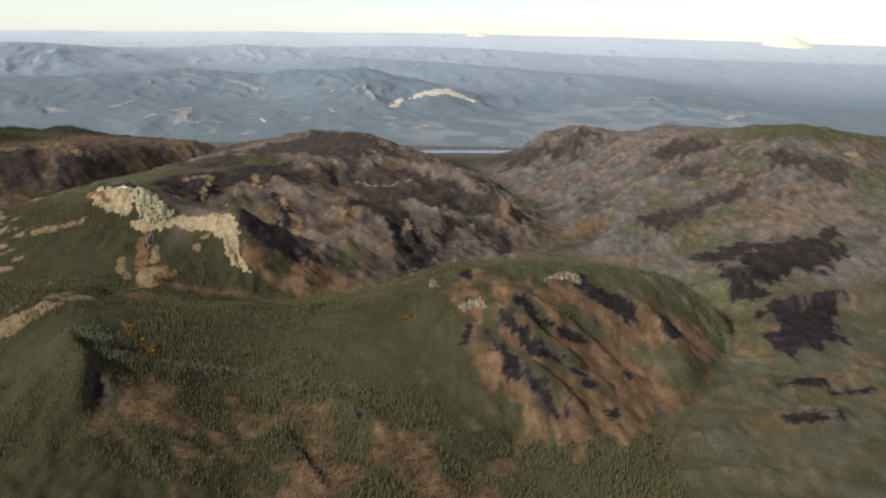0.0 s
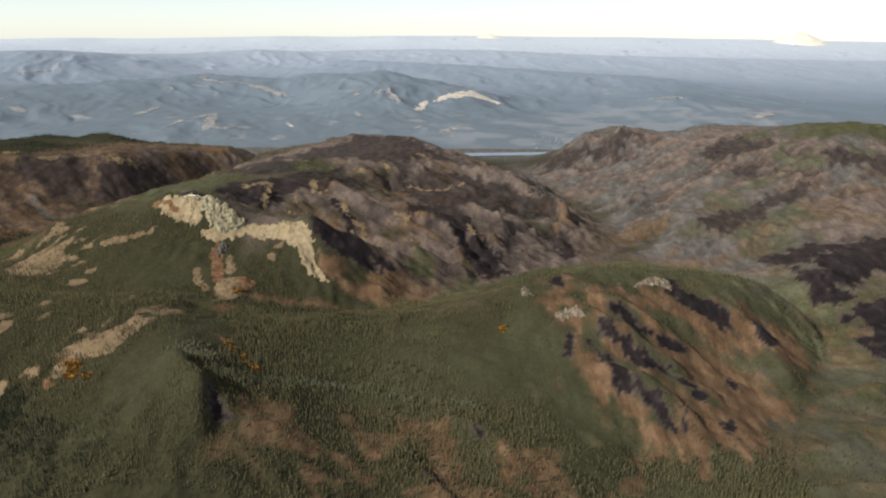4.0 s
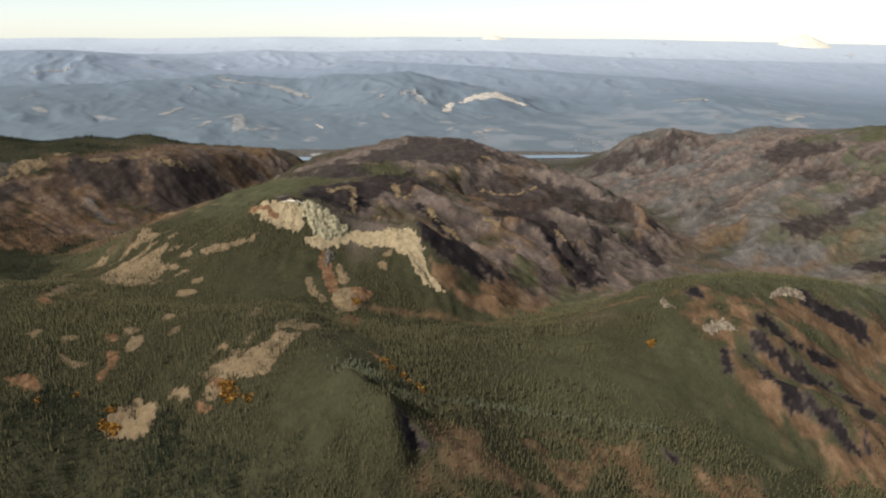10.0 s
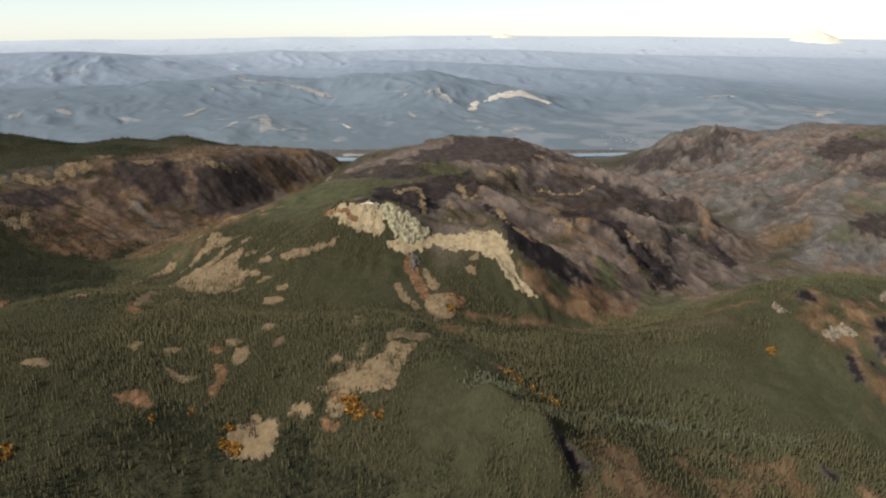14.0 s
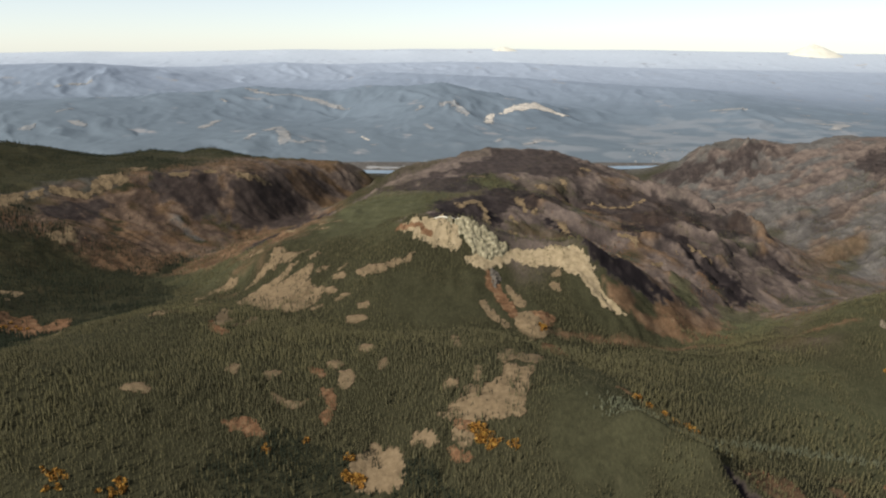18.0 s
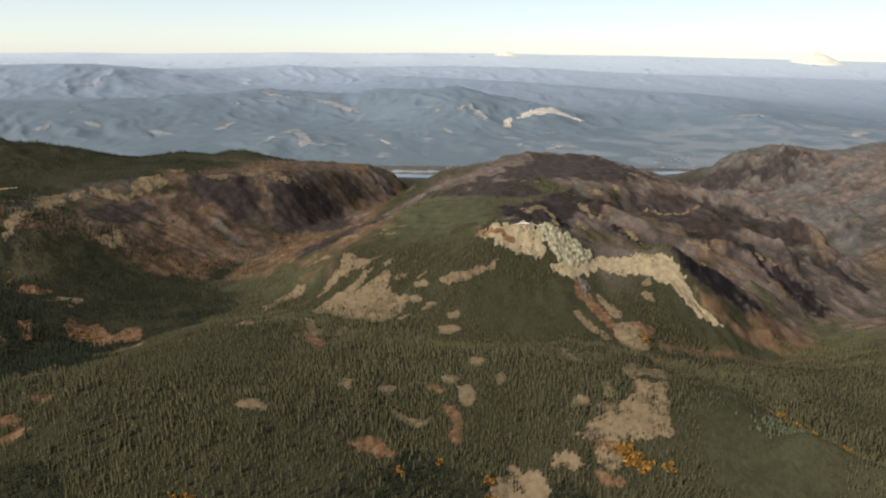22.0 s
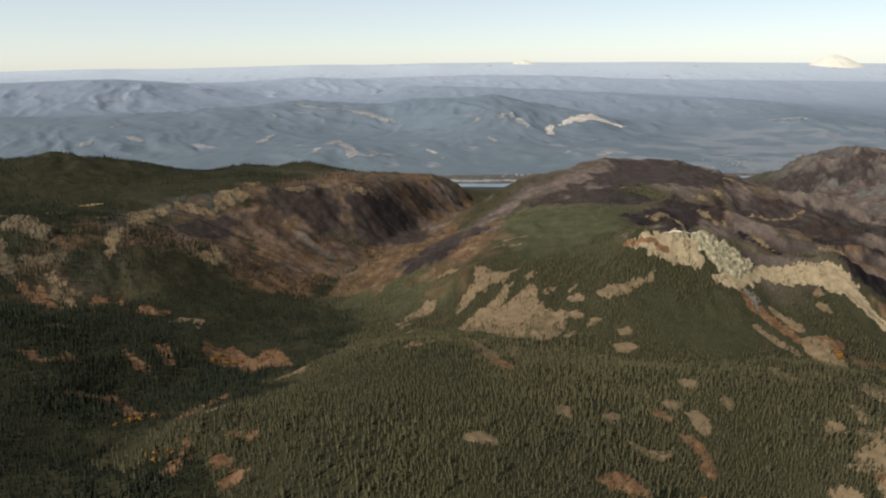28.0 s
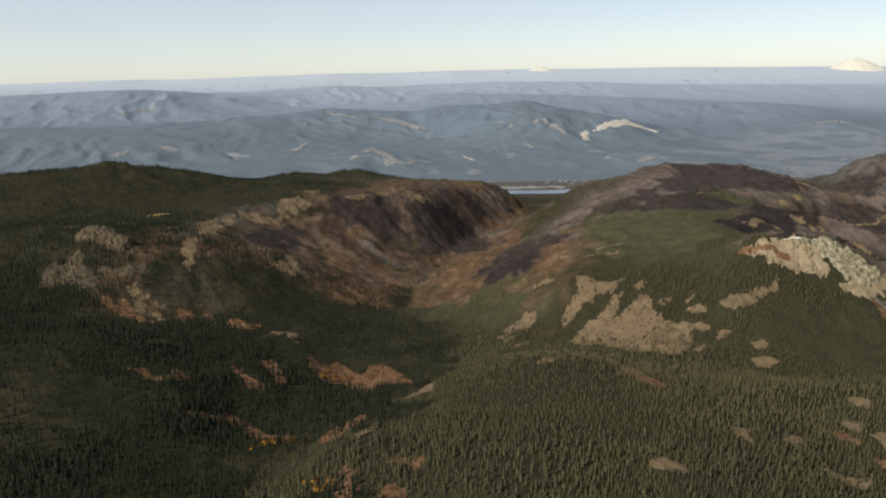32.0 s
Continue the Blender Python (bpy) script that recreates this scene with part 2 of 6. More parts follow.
# behind and beside the path
crest((-3000, 900, 150), (-1500, 700, 165), (-1500, 0, 150), (-700, 0, 120), (-200, 60, 108), (300, 60, 100), (1200, 200, 110), (1800, 900, 140), (3000, 1200, 130))
crest((-2500, -900, 130), (0, -900, 110), (2500, -900, 130))


def crest_points():
    pts = []
    for line in LINES:
        for a, b in zip(line, line[1:]):
            a, b = np.array(a, float), np.array(b, float)
            d = np.hypot(*(b - a)[:2])
            step = 14 + 0.035 * max(0, (a[1] + b[1]) / 2 - 400) + 0.03 * max(0, abs(a[0]) - 800)
            n = max(1, int(round(d / step)))
            pts += [a + (b - a) * k / n for k in range(n)]
        pts.append(np.array(line[-1], float))
    keep, seen = [], set()
    for p in pts:
        key = (round(p[0] / 4), round(p[1] / 4))
        if key not in seen:
            seen.add(key)
            keep.append(p)
    return np.array(keep)


PTS = crest_points()
_d = np.hypot(PTS[:, None, 0] - PTS[None, :, 0], PTS[:, None, 1] - PTS[None, :, 1])
_n = len(PTS)
_A = np.zeros((_n + 3, _n + 3))
_A[:_n, :_n] = _d - 0.6 * np.eye(_n)
_A[:_n, _n], _A[:_n, _n + 1], _A[:_n, _n + 2] = 1, PTS[:, 0] / 1000, PTS[:, 1] / 1000
_A[_n:, :_n] = _A[:_n, _n:].T
COEF = np.linalg.solve(_A, np.concatenate([PTS[:, 2], np.zeros(3)]))


def base_height(x, y):
    x, y = np.ravel(x), np.ravel(y)
    out = np.empty(len(x))
    px, py, w = PTS[:, 0].astype(np.float32), PTS[:, 1].astype(np.float32), COEF[:_n].astype(np.float32)
    for i in range(0, len(x), 20000):
        a, b = x[i:i + 20000].astype(np.float32), y[i:i + 20000].astype(np.float32)
        out[i:i + 20000] = np.sqrt((a[:, None] - px) ** 2 + (b[:, None] - py) ** 2) @ w
    return out + COEF[_n] + COEF[_n + 1] * x / 1000 + COEF[_n + 2] * y / 1000


def gullies(x, y, dx, dy, size, seed):
    """Ribs and gullies that run down the slope (dx, dy)."""
    out, total = 0.0, 1e-6
    angle = np.arctan2(dy, dx)
    x, y = x + 0.75 * size * fbm(x, y, 1.7 * size, 3, seed + 0.3), y + 0.75 * size * fbm(x, y, 1.7 * size, 3, seed + 0.7)
    for k in range(8):
        a = math.pi * k / 8
        w = np.maximum(0, np.cos(2 * (angle - a))) ** 3
        u, v = x * math.cos(a) + y * math.sin(a), -x * math.sin(a) + y * math.cos(a)
        out = out + w * ridged(u / 2.2, v, size, 4, seed + k)
        total = total + w
    return out / total


# small steep ribs of the russet spur and the near ridge: crest lines, left side first, and their height
SCARPS = []


def scarp(rise, *crest_line):
    SCARPS.append((crest_line, rise))


scarp(3.5, (44, 412), (56, 410), (66, 405))
scarp(5, (30, 395), (46, 387), (60, 381), (70, 376))
scarp(5, (33, 352), (48, 349), (60, 341), (66, 334))
scarp(3, (74, 409), (88, 403))
scarp(3.5, (75, 363), (86, 361))
scarp(3, (102, 394), (113, 388))
scarp(6.5, (-165, 296), (-153, 280), (-147, 264))
scarp(3, (-47, 300), (-33, 294))
scarp(3.5, (-67, 268), (-52, 249))
scarp(4.5, (172, 388), (198, 394))
scarp(3.5, (120, 294), (148, 294))
scarp(4, (180, 345), (210, 352))
scarp(4, (205, 384), (262, 399))
scarp(8, (262, 500), (300, 505), (340, 495))
scarp(4, (-222, 402), (-205, 395), (-196, 383))
scarp(6, (-140, 500), (-120, 502), (-93, 503))
scarp(6, (-148, 558), (-130, 546), (-117, 512))
scarp(7, (-104, 554), (-75, 542), (-41, 546))
scarp(7, (-150, 640), (-118, 618), (-85, 606), (-50, 600))
scarp(8, (-10, 786), (30, 775), (52, 745), (72, 712))
scarp(7, (-60, 690), (-30, 660), (0, 640))


def scarps(x, y):
    out = np.zeros(len(x))
    for pts, rise in SCARPS:
        near = (x > pts[0][0] - 45) & (x < pts[-1][0] + 45) & (y > min(p[1] for p in pts) - 45) & (y < max(p[1] for p in pts) + 45)
        px, py = x[near], y[near]
        best, val = np.full(len(px), 1e9), np.zeros(len(px))
        for a, b in zip(pts, pts[1:]):
            dx, dy = b[0] - a[0], b[1] - a[1]
            n = math.hypot(dx, dy)
            t = ((px - a[0]) * dx + (py - a[1]) * dy) / (n * n)
            tc = np.clip(t, 0, 1)
            d = np.hypot(px - a[0] - tc * dx, py - a[1] - tc * dy)
            side = (-(px - a[0]) * dy + (py - a[1]) * dx) / n + 1.3 * fbm(px, py, 9, 3, 61)
            end = np.hypot(np.maximum(0, -t), np.maximum(0, t - 1)) * n
            v = rise * smooth(-16, -0.5, side) * (1 - smooth(-0.5, 0.75 * rise, side)) * (1 - smooth(2, 14, end))
            take = d < best
            best, val = np.where(take, d, best), np.where(take, v, val)
        out[near] += val
    return out


def relief(x, y):
    """Height and how far a place stands on a rib (+) or in a gully (-)."""
    x, y = np.ravel(np.asarray(x, float)), np.ravel(np.asarray(y, float))
    h = base_height(x, y)
    dx, dy = (base_height(x + 9, y) - h) / 9, (base_height(x, y + 9) - h) / 9
    slope = np.hypot(dx, dy)
    far = smooth(1180, 1500, y)
    shore = np.exp(-((h - 97) / 6.0) ** 2) * smooth(1000, 1150, y) * (1 - smooth(1330, 1450, y))
    # the wooded near hill is smooth, the burnt faces behind it are cut by gullies
    tame = np.exp(-(((x + 330) / 210) ** 2 + ((y - 370) / 110) ** 2)) + 0.75 * np.exp(-(((x + 60) / 110) ** 2 + ((y - 330) / 75) ** 2)) + 0.95 * np.exp(-(((x - 100) / 95) ** 2 + ((y - 420) / 85) ** 2))
    wild = (1 - 0.85 * np.clip(tame, 0, 1)) * (1 - far)
    soft_face = np.exp(-(((x + 490) / 140) ** 2 + ((y - 770) / 240) ** 2))
    soft_face = np.maximum(soft_face, np.exp(-(((x + 400) / 95) ** 2 + ((y - 940) / 150) ** 2)))
    summit = np.exp(-(((x + 190) / 60) ** 2 + ((y - 497) / 26) ** 2))
    cut = (1 - 0.7 * soft_face) * (1 - 0.9 * summit) * (1 - 0.8 * np.exp(-(((x + 110) / 75) ** 2 + ((y - 1000) / 75) ** 2))) * wild * np.clip(slope, 0, 0.5) * (1 + 0.5 * smooth(580, 700, y) + 0.9 * np.exp(-(((x + 10) / 130) ** 2 + ((y - 680) / 150) ** 2)) + 0.5 * np.exp(-(((x - 320) / 200) ** 2 + ((y - 860) / 200) ** 2)))
    near = 0.9 * fbm(x, y, 34, 4, 1) + 0.4 * fbm(x, y, 9, 3, 2)
    big, small = gullies(x, y, dx, dy, 40, 5), gullies(x + 40, y, dx, dy, 14, 31)
    spurs = gullies(x + 25, y - 60, dx, dy, 105, 77) * smooth(600, 720, y)
    tiny = gullies(x - 15, y + 30, dx, dy, 6.5, 57)
    ribs = 8 + 13 * big + 7 * small + 3.2 * tiny + 14 * spurs
    back = (16 * gullies(x, y, dx, dy, 110, 51) + 3.5 * gullies(x + 70, y, dx, dy, 42, 52) + 2 * fbm(x, y, 60, 3, 8)) * (0.12 + np.clip(slope * 3, 0, 0.8))
    back = back * (1 - 0.85 * smooth(4150, 4600, y))
    h = h + (1 - shore) * ((1 - far) * near + cut * ribs + far * back) + scarps(x, y)
    river = np.exp(-((base_river(x) - y) / 22.0) ** 4)
    return h - river * np.maximum(h - 95.0, 0) * 0.98, wild * np.clip(slope * 2.5, 0, 1) * (0.5 * big + 0.6 * small + 0.4 * tiny)


def height(x, y):
    return relief(x, y)[0]


def base_river(x):
    return np.interp(x, (-2200, -1300, -800, -478, -257, 0, 157, 500, 1000, 2200), (1500, 1350, 1260, 1225, 1195, 1225, 1235, 1290, 1400, 1600))
# ---- terrain shape ends ----


# ---- materials ----
def material(name, rough=0.9):
    m = bpy.data.materials.new(name)
    m.use_nodes = True
    b = m.node_tree.nodes["Principled BSDF"]
    b.inputs["Roughness"].default_value = rough
    b.inputs["Specular IOR Level"].default_value = 0.02
    return m, m.node_tree.nodes, m.node_tree.links, b


def ground_material():
    m, n, l, b = material("land")
    pos = n.new("ShaderNodeTexCoord")
    # the cover is stretched along y, the view direction, to counter foreshortening
    down = n.new("ShaderNodeMapping")
    down.inputs["Scale"].default_value = (1.0, 0.42, 0.7)
    l.new(pos.outputs["Object"], down.inputs["Vector"])

    def noise(size, detail=4, rough=0.55):
        t = n.new("ShaderNodeTexNoise")
        t.inputs["Scale"].default_value = 1.0 / size
        t.inputs["Detail"].default_value = detail
        t.inputs["Roughness"].default_value = rough
        l.new(down.outputs["Vector"], t.inputs["Vector"])
        return t.outputs["Fac"]

    def ramp(fac, *stops):
        r = n.new("ShaderNodeValToRGB")
        e = r.color_ramp.elements
        while len(e) < len(stops):
            e.new(0.5)
        for k, (p, c) in zip(e, stops):
            k.position, k.color = p, (*c, 1)
        l.new(fac, r.inputs["Fac"])
        return r.outputs["Color"]

    def mix(fac, a, c, mode="MIX"):
        x = n.new("ShaderNodeMix")
        x.data_type, x.blend_type = "RGBA", mode
        if isinstance(fac, (int, float)):
            x.inputs["Factor"].default_value = fac
        else:
            l.new(fac, x.inputs["Factor"])
        l.new(a, x.inputs["A"])
        l.new(c, x.inputs["B"])
        return x.outputs["Result"]

    def attr(name):
        a = n.new("ShaderNodeAttribute")
        a.attribute_name = name
        return a.outputs["Fac"]

    fine, mid = noise(1.6, 5, 0.7), noise(6.5, 7, 0.6)
    wood = ramp(fine, (0.3, (0.017, 0.0165, 0.0095)), (0.62, (0.029, 0.0275, 0.015)), (0.85, (0.046, 0.041, 0.022)))
    grass = ramp(mid, (0.3, (0.038, 0.040, 0.021)), (0.6, (0.060, 0.061, 0.033)), (0.8, (0.098, 0.090, 0.052)))
    russet = ramp(mid, (0.3, (0.044, 0.029, 0.018)), (0.5, (0.088, 0.054, 0.031)), (0.72, (0.134, 0.089, 0.055)))
    # burn and brush carry some middle-distance haze in their colour
    burn = ramp(mid, (0.3, (0.056, 0.045, 0.040)), (0.5, (0.086, 0.067, 0.057)), (0.72, (0.128, 0.101, 0.083)))
    ribbed = ramp(mid, (0.3, (0.080, 0.070, 0.064)), (0.55, (0.112, 0.097, 0.086)), (0.78, (0.150, 0.130, 0.113)))
    col = mix(attr("grass"), wood, grass)
    brush = ramp(mid, (0.3, (0.050, 0.047, 0.044)), (0.5, (0.070, 0.065, 0.060)), (0.72, (0.098, 0.090, 0.081)))
    col = mix(attr("brush"), col, brush)
    col = mix(attr("russet"), col, russet)
    col = mix(attr("burn"), col, burn)
    dry = n.new("ShaderNodeMath")
    dry.operation = "MAXIMUM"
    l.new(attr("brush"), dry.inputs[0])
    l.new(attr("burn"), dry.inputs[1])
    crest = n.new("ShaderNodeMath")
    crest.operation = "MULTIPLY"
    l.new(attr("rib"), crest.inputs[0])
    l.new(dry.outputs[0], crest.inputs[1])
    patchy = n.new("ShaderNodeMath")
    patchy.operation = "MULTIPLY"
    l.new(crest.outputs[0], patchy.inputs[0])
    l.new(ramp(noise(30, 5, 0.6), (0.42, (0.0, 0.0, 0.0)), (0.66, (0.55, 0.55, 0.55))), patchy.inputs[1])
    col = mix(patchy.outputs[0], col, ribbed)
    # burnt ground, and shade of ribs and spur faces put into the colour
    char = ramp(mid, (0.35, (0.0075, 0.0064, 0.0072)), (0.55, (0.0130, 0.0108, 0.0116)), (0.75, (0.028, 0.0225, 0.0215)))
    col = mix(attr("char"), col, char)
    speck = ramp(noise(0.9, 3, 0.8), (0.35, (0.72, 0.72, 0.72)), (0.65, (1.18, 1.18, 1.18)))
    col = mix(0.7, col, speck, "MULTIPLY")
    l.new(col, b.inputs["Base Color"])
    bump = n.new("ShaderNodeBump")
    bump.inputs["Strength"].default_value = 0.4
    bump.inputs["Distance"].default_value = 0.8
    l.new(noise(2.4, 6, 0.7), bump.inputs["Height"])
    l.new(bump.outputs["Normal"], b.inputs["Normal"])
    return m


LAND = ground_material()


def cover(name, size, stops, rough=0.9, bump=0.0, detail=6):
    """A plain ground cover or surface: one noise through a ramp, with relief."""
    m, n, l, b = material(name, rough)
    pos = n.new("ShaderNodeTexCoord")
    t = n.new("ShaderNodeTexNoise")
    t.inputs["Scale"].default_value, t.inputs["Detail"].default_value, t.inputs["Roughness"].default_value = 1 / size, detail, 0.65
    l.new(pos.outputs["Object"], t.inputs["Vector"])
    r = n.new("ShaderNodeValToRGB")
    e = r.color_ramp.elements
    while len(e) < len(stops):
        e.new(0.5)
    for k, (p, c) in zip(e, stops):
        k.position, k.color = p, (*c, 1)
    l.new(t.outputs["Fac"], r.inputs["Fac"])
    l.new(r.outputs["Color"], b.inputs["Base Color"])
    if bump:
        f = n.new("ShaderNodeTexNoise")
        f.inputs["Scale"].default_value, f.inputs["Detail"].default_value = 3.5 / size, 5
        l.new(pos.outputs["Object"], f.inputs["Vector"])
        k = n.new("ShaderNodeBump")
        k.inputs["Strength"].default_value, k.inputs["Distance"].default_value = 0.8, bump
        l.new(f.outputs["Fac"], k.inputs["Height"])
        l.new(k.outputs["Normal"], b.inputs["Normal"])
    return m


# the wooded ranges beyond the river, with haze painted into their colour
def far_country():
    m, n, l, b = material("far_country")
    pos = n.new("ShaderNodeTexCoord")

    def noise(size, detail, rough, low, high):
        t = n.new("ShaderNodeTexNoise")
        t.inputs["Scale"].default_value, t.inputs["Detail"].default_value, t.inputs["Roughness"].default_value = 1 / size, detail, rough
        l.new(pos.outputs["Object"], t.inputs["Vector"])
        r = n.new("ShaderNodeMapRange")
        r.inputs["From Min"].default_value, r.inputs["From Max"].default_value = low, high
        l.new(t.outputs["Fac"], r.inputs["Value"])
        return r.outputs["Result"]

    def attr(name):
        t = n.new("ShaderNodeAttribute")
        t.attribute_name = name
        return t.outputs["Fac"]

    def mix(fac, a, c, mode="MIX"):
        x = n.new("ShaderNodeMix")
        x.data_type, x.blend_type = "RGBA", mode
        l.new(fac, x.inputs["Factor"])
        l.new(a, x.inputs["A"])
        if isinstance(c, tuple):
            x.inputs["B"].default_value = (*c, 1)
        else:
            l.new(c, x.inputs["B"])
        return x.outputs["Result"]

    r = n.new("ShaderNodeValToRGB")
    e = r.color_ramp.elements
    # painted haze: the forest colour pales and turns bluer with distance
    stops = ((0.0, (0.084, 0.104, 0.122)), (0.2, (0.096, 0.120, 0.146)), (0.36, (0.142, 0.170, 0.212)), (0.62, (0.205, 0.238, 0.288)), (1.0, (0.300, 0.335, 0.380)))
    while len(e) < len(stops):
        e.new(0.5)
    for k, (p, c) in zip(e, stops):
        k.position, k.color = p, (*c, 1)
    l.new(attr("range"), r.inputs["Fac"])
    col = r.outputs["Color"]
    dim = n.new("ShaderNodeMapRange")
    dim.inputs["To Min"].default_value, dim.inputs["To Max"].default_value = 0.94, 1.05
    l.new(noise(26, 8, 0.62, 0.3, 0.7), dim.inputs["Value"])
    x = n.new("ShaderNodeMix")
    x.data_type, x.blend_type = "RGBA", "MULTIPLY"
    x.inputs["Factor"].default_value = 1.0
    l.new(col, x.inputs["A"])
    l.new(dim.outputs["Result"], x.inputs["B"])
    # haze lying over the flats, put in as a paler ground colour
    col = mix(attr("farmland"), x.outputs["Result"], (0.175, 0.185, 0.198))
    # small logged openings
    col = mix(noise(75, 7, 0.55, 0.64, 0.72), col, (0.165, 0.168, 0.176))
    l.new(col, b.inputs["Base Color"])
    return m


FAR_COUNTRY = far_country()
SCREE = cover("scree", 2.6, ((0.2, (0.062, 0.045, 0.027)), (0.5, (0.108, 0.079, 0.047)), (0.78, (0.146, 0.109, 0.068))), bump=0.25)
PALE_TALUS = cover("pale_talus", 3.2, ((0.2, (0.100, 0.077, 0.046)), (0.5, (0.180, 0.142, 0.088)), (0.78, (0.245, 0.198, 0.128))), bump=0.3)
DARK_ROCK = cover("dark_rock", 3, ((0.25, (0.030, 0.027, 0.024)), (0.5, (0.075, 0.066, 0.055)), (0.72, (0.150, 0.132, 0.105))), bump=0.8)
CLIFF = cover("cliff_rock", 2.2, ((0.30, (0.060, 0.054, 0.036)), (0.5, (0.185, 0.165, 0.108)), (0.68, (0.310, 0.278, 0.190))), bump=1.2)
BROWN_SCREE = cover("brown_scree", 2.6, ((0.25, (0.030, 0.024, 0.016)), (0.5, (0.066, 0.052, 0.034)), (0.75, (0.110, 0.086, 0.056))), bump=0.4)
TAN_ROCK = cover("tan_rock", 2.4, ((0.3, (0.050, 0.040, 0.030)), (0.5, (0.120, 0.098, 0.072)), (0.7, (0.200, 0.168, 0.126))), bump=0.8)
REDDISH = cover("red_shrub", 3, ((0.3, (0.045, 0.026, 0.015)), (0.5, (0.094, 0.052, 0.028)), (0.72, (0.148, 0.096, 0.056))), bump=0.3)
STRAW = cover("straw_meadow", 4, ((0.3, (0.20, 0.13, 0.05)), (0.7, (0.34, 0.24, 0.10))), bump=0.3)
# some haze is mixed into this colour, duller and bluer than bare soil
PALE_CLEARING = cover("pale_clearing", 26, ((0.3, (0.105, 0.118, 0.130)), (0.5, (0.155, 0.158, 0.160)), (0.75, (0.225, 0.215, 0.202))))
QUARRY = cover("quarry_face", 9, ((0.3, (0.17, 0.165, 0.16)), (0.5, (0.31, 0.285, 0.25)), (0.75, (0.42, 0.39, 0.34))))
SNOW = cover("snow", 60, ((0.3, (0.40, 0.385, 0.33)), (0.7, (0.46, 0.445, 0.385))))
WATER = cover("river_water", 80, ((0.3, (0.10, 0.14, 0.18)), (0.7, (0.16, 0.20, 0.24))), rough=0.25)


# ---- ground sheet ----
def ellipse(x, y, cx, cy, rx, ry, turn=0.0, soft=0.35):
    a = radians(turn)
    u, v = (x - cx) * math.cos(a) + (y - cy) * math.sin(a), -(x - cx) * math.sin(a) + (y - cy) * math.cos(a)
    d = np.sqrt((u / rx) ** 2 + (v / ry) ** 2) + 0.38 * fbm(x, y, 0.55 * min(rx, ry) + 4, 4, cx * 0.01 + cy * 0.003)
    return 1 - smooth(1 - soft, 1 + soft, d)


def sheet_rows():
    ys, y = list(np.linspace(-900, 190, 24)), 200.0
    while y < 4980:
        ys.append(y)
        y += max(1.3, 0.0035 * (y - 250)) if y < 1300 else 0.006 * (y - 690)
    return np.array(ys)


YS = sheet_rows()
COLS = 660
u = np.linspace(-1, 1, COLS)
inner = np.abs(u) <= 0.9
LEFT = -500 - 0.68 * np.maximum(YS - 120, 0)
RIGHT = 90 + 0.68 * np.maximum(YS, 0)
mid, half = (LEFT + RIGHT) / 2, (RIGHT - LEFT) / 2
s = np.where(inner, u / 0.9, np.sign(u))
X = mid[:, None] + half[:, None] * s[None, :]
outer = np.clip((np.abs(u) - 0.9) / 0.1, 0, 1) ** 2
X = X + np.sign(u)[None, :] * outer[None, :] * (4600 - half[:, None])
Y = np.repeat(YS[:, None], COLS, 1)
Z, RIB = relief(X, Y)
Z = Z.reshape(X.shape)


def grid_mesh(name, X, Y, Z, keep=None):
    r, c = X.shape
    me = bpy.data.meshes.new(name)
    idx = np.arange(r * c).reshape(r, c)
    q = np.stack([idx[:-1, :-1], idx[:-1, 1:], idx[1:, 1:], idx[1:, :-1]], -1).reshape(-1, 4)
    co = np.stack([X.ravel(), Y.ravel(), Z.ravel()], -1)
    if keep is not None:
        q = q[keep.ravel()]
        used = np.unique(q)
        back = np.full(r * c, -1)
        back[used] = np.arange(len(used))
        q, co = back[q], co[used]
    me.vertices.add(len(co))
    me.vertices.foreach_set("co", co.ravel())
    me.loops.add(len(q) * 4)
    me.loops.foreach_set("vertex_index", q.ravel())
    me.polygons.add(len(q))
    me.polygons.foreach_set("loop_start", np.arange(len(q)) * 4)
    me.polygons.foreach_set("loop_total", np.full(len(q), 4))
    me.update(calc_edges=True)
    me.shade_smooth()
    return me


def strip(x, y, pts, soft=2.5, ragged=1.0):
    """1 inside a band along pts (x, y, half-width), with a ragged edge, 0 outside."""
    out = np.full(len(x), -1e3)
    reach = max(p[2] for p in pts) + soft * 3 + 12
    near = (x > min(p[0] for p in pts) - reach) & (x < max(p[0] for p in pts) + reach) & (y > min(p[1] for p in pts) - reach) & (y < max(p[1] for p in pts) + reach)
    px, py = x[near], y[near]
    best = np.full(len(px), -1e3)
    for a, b in zip(pts, pts[1:] if len(pts) > 1 else pts):
        dx, dy = b[0] - a[0], b[1] - a[1]
        t = np.clip(((px - a[0]) * dx + (py - a[1]) * dy) / (dx * dx + dy * dy + 1e-9), 0, 1)
        best = np.maximum(best, a[2] + t * (b[2] - a[2]) - np.hypot(px - a[0] - t * dx, py - a[1] - t * dy))
    w = max(p[2] for p in pts)
    best = best + ragged * ((0.45 * w + 0.5) * fbm(px, py, 1.6 * w + 2.5, 3, pts[0][0] * 0.013) + (0.28 * w + 1.0) * fbm(px, py * 0.8, 0.12 * w + 1.7, 3, pts[0][1] * 0.017, 0.65))
    out[near] = best
    return out


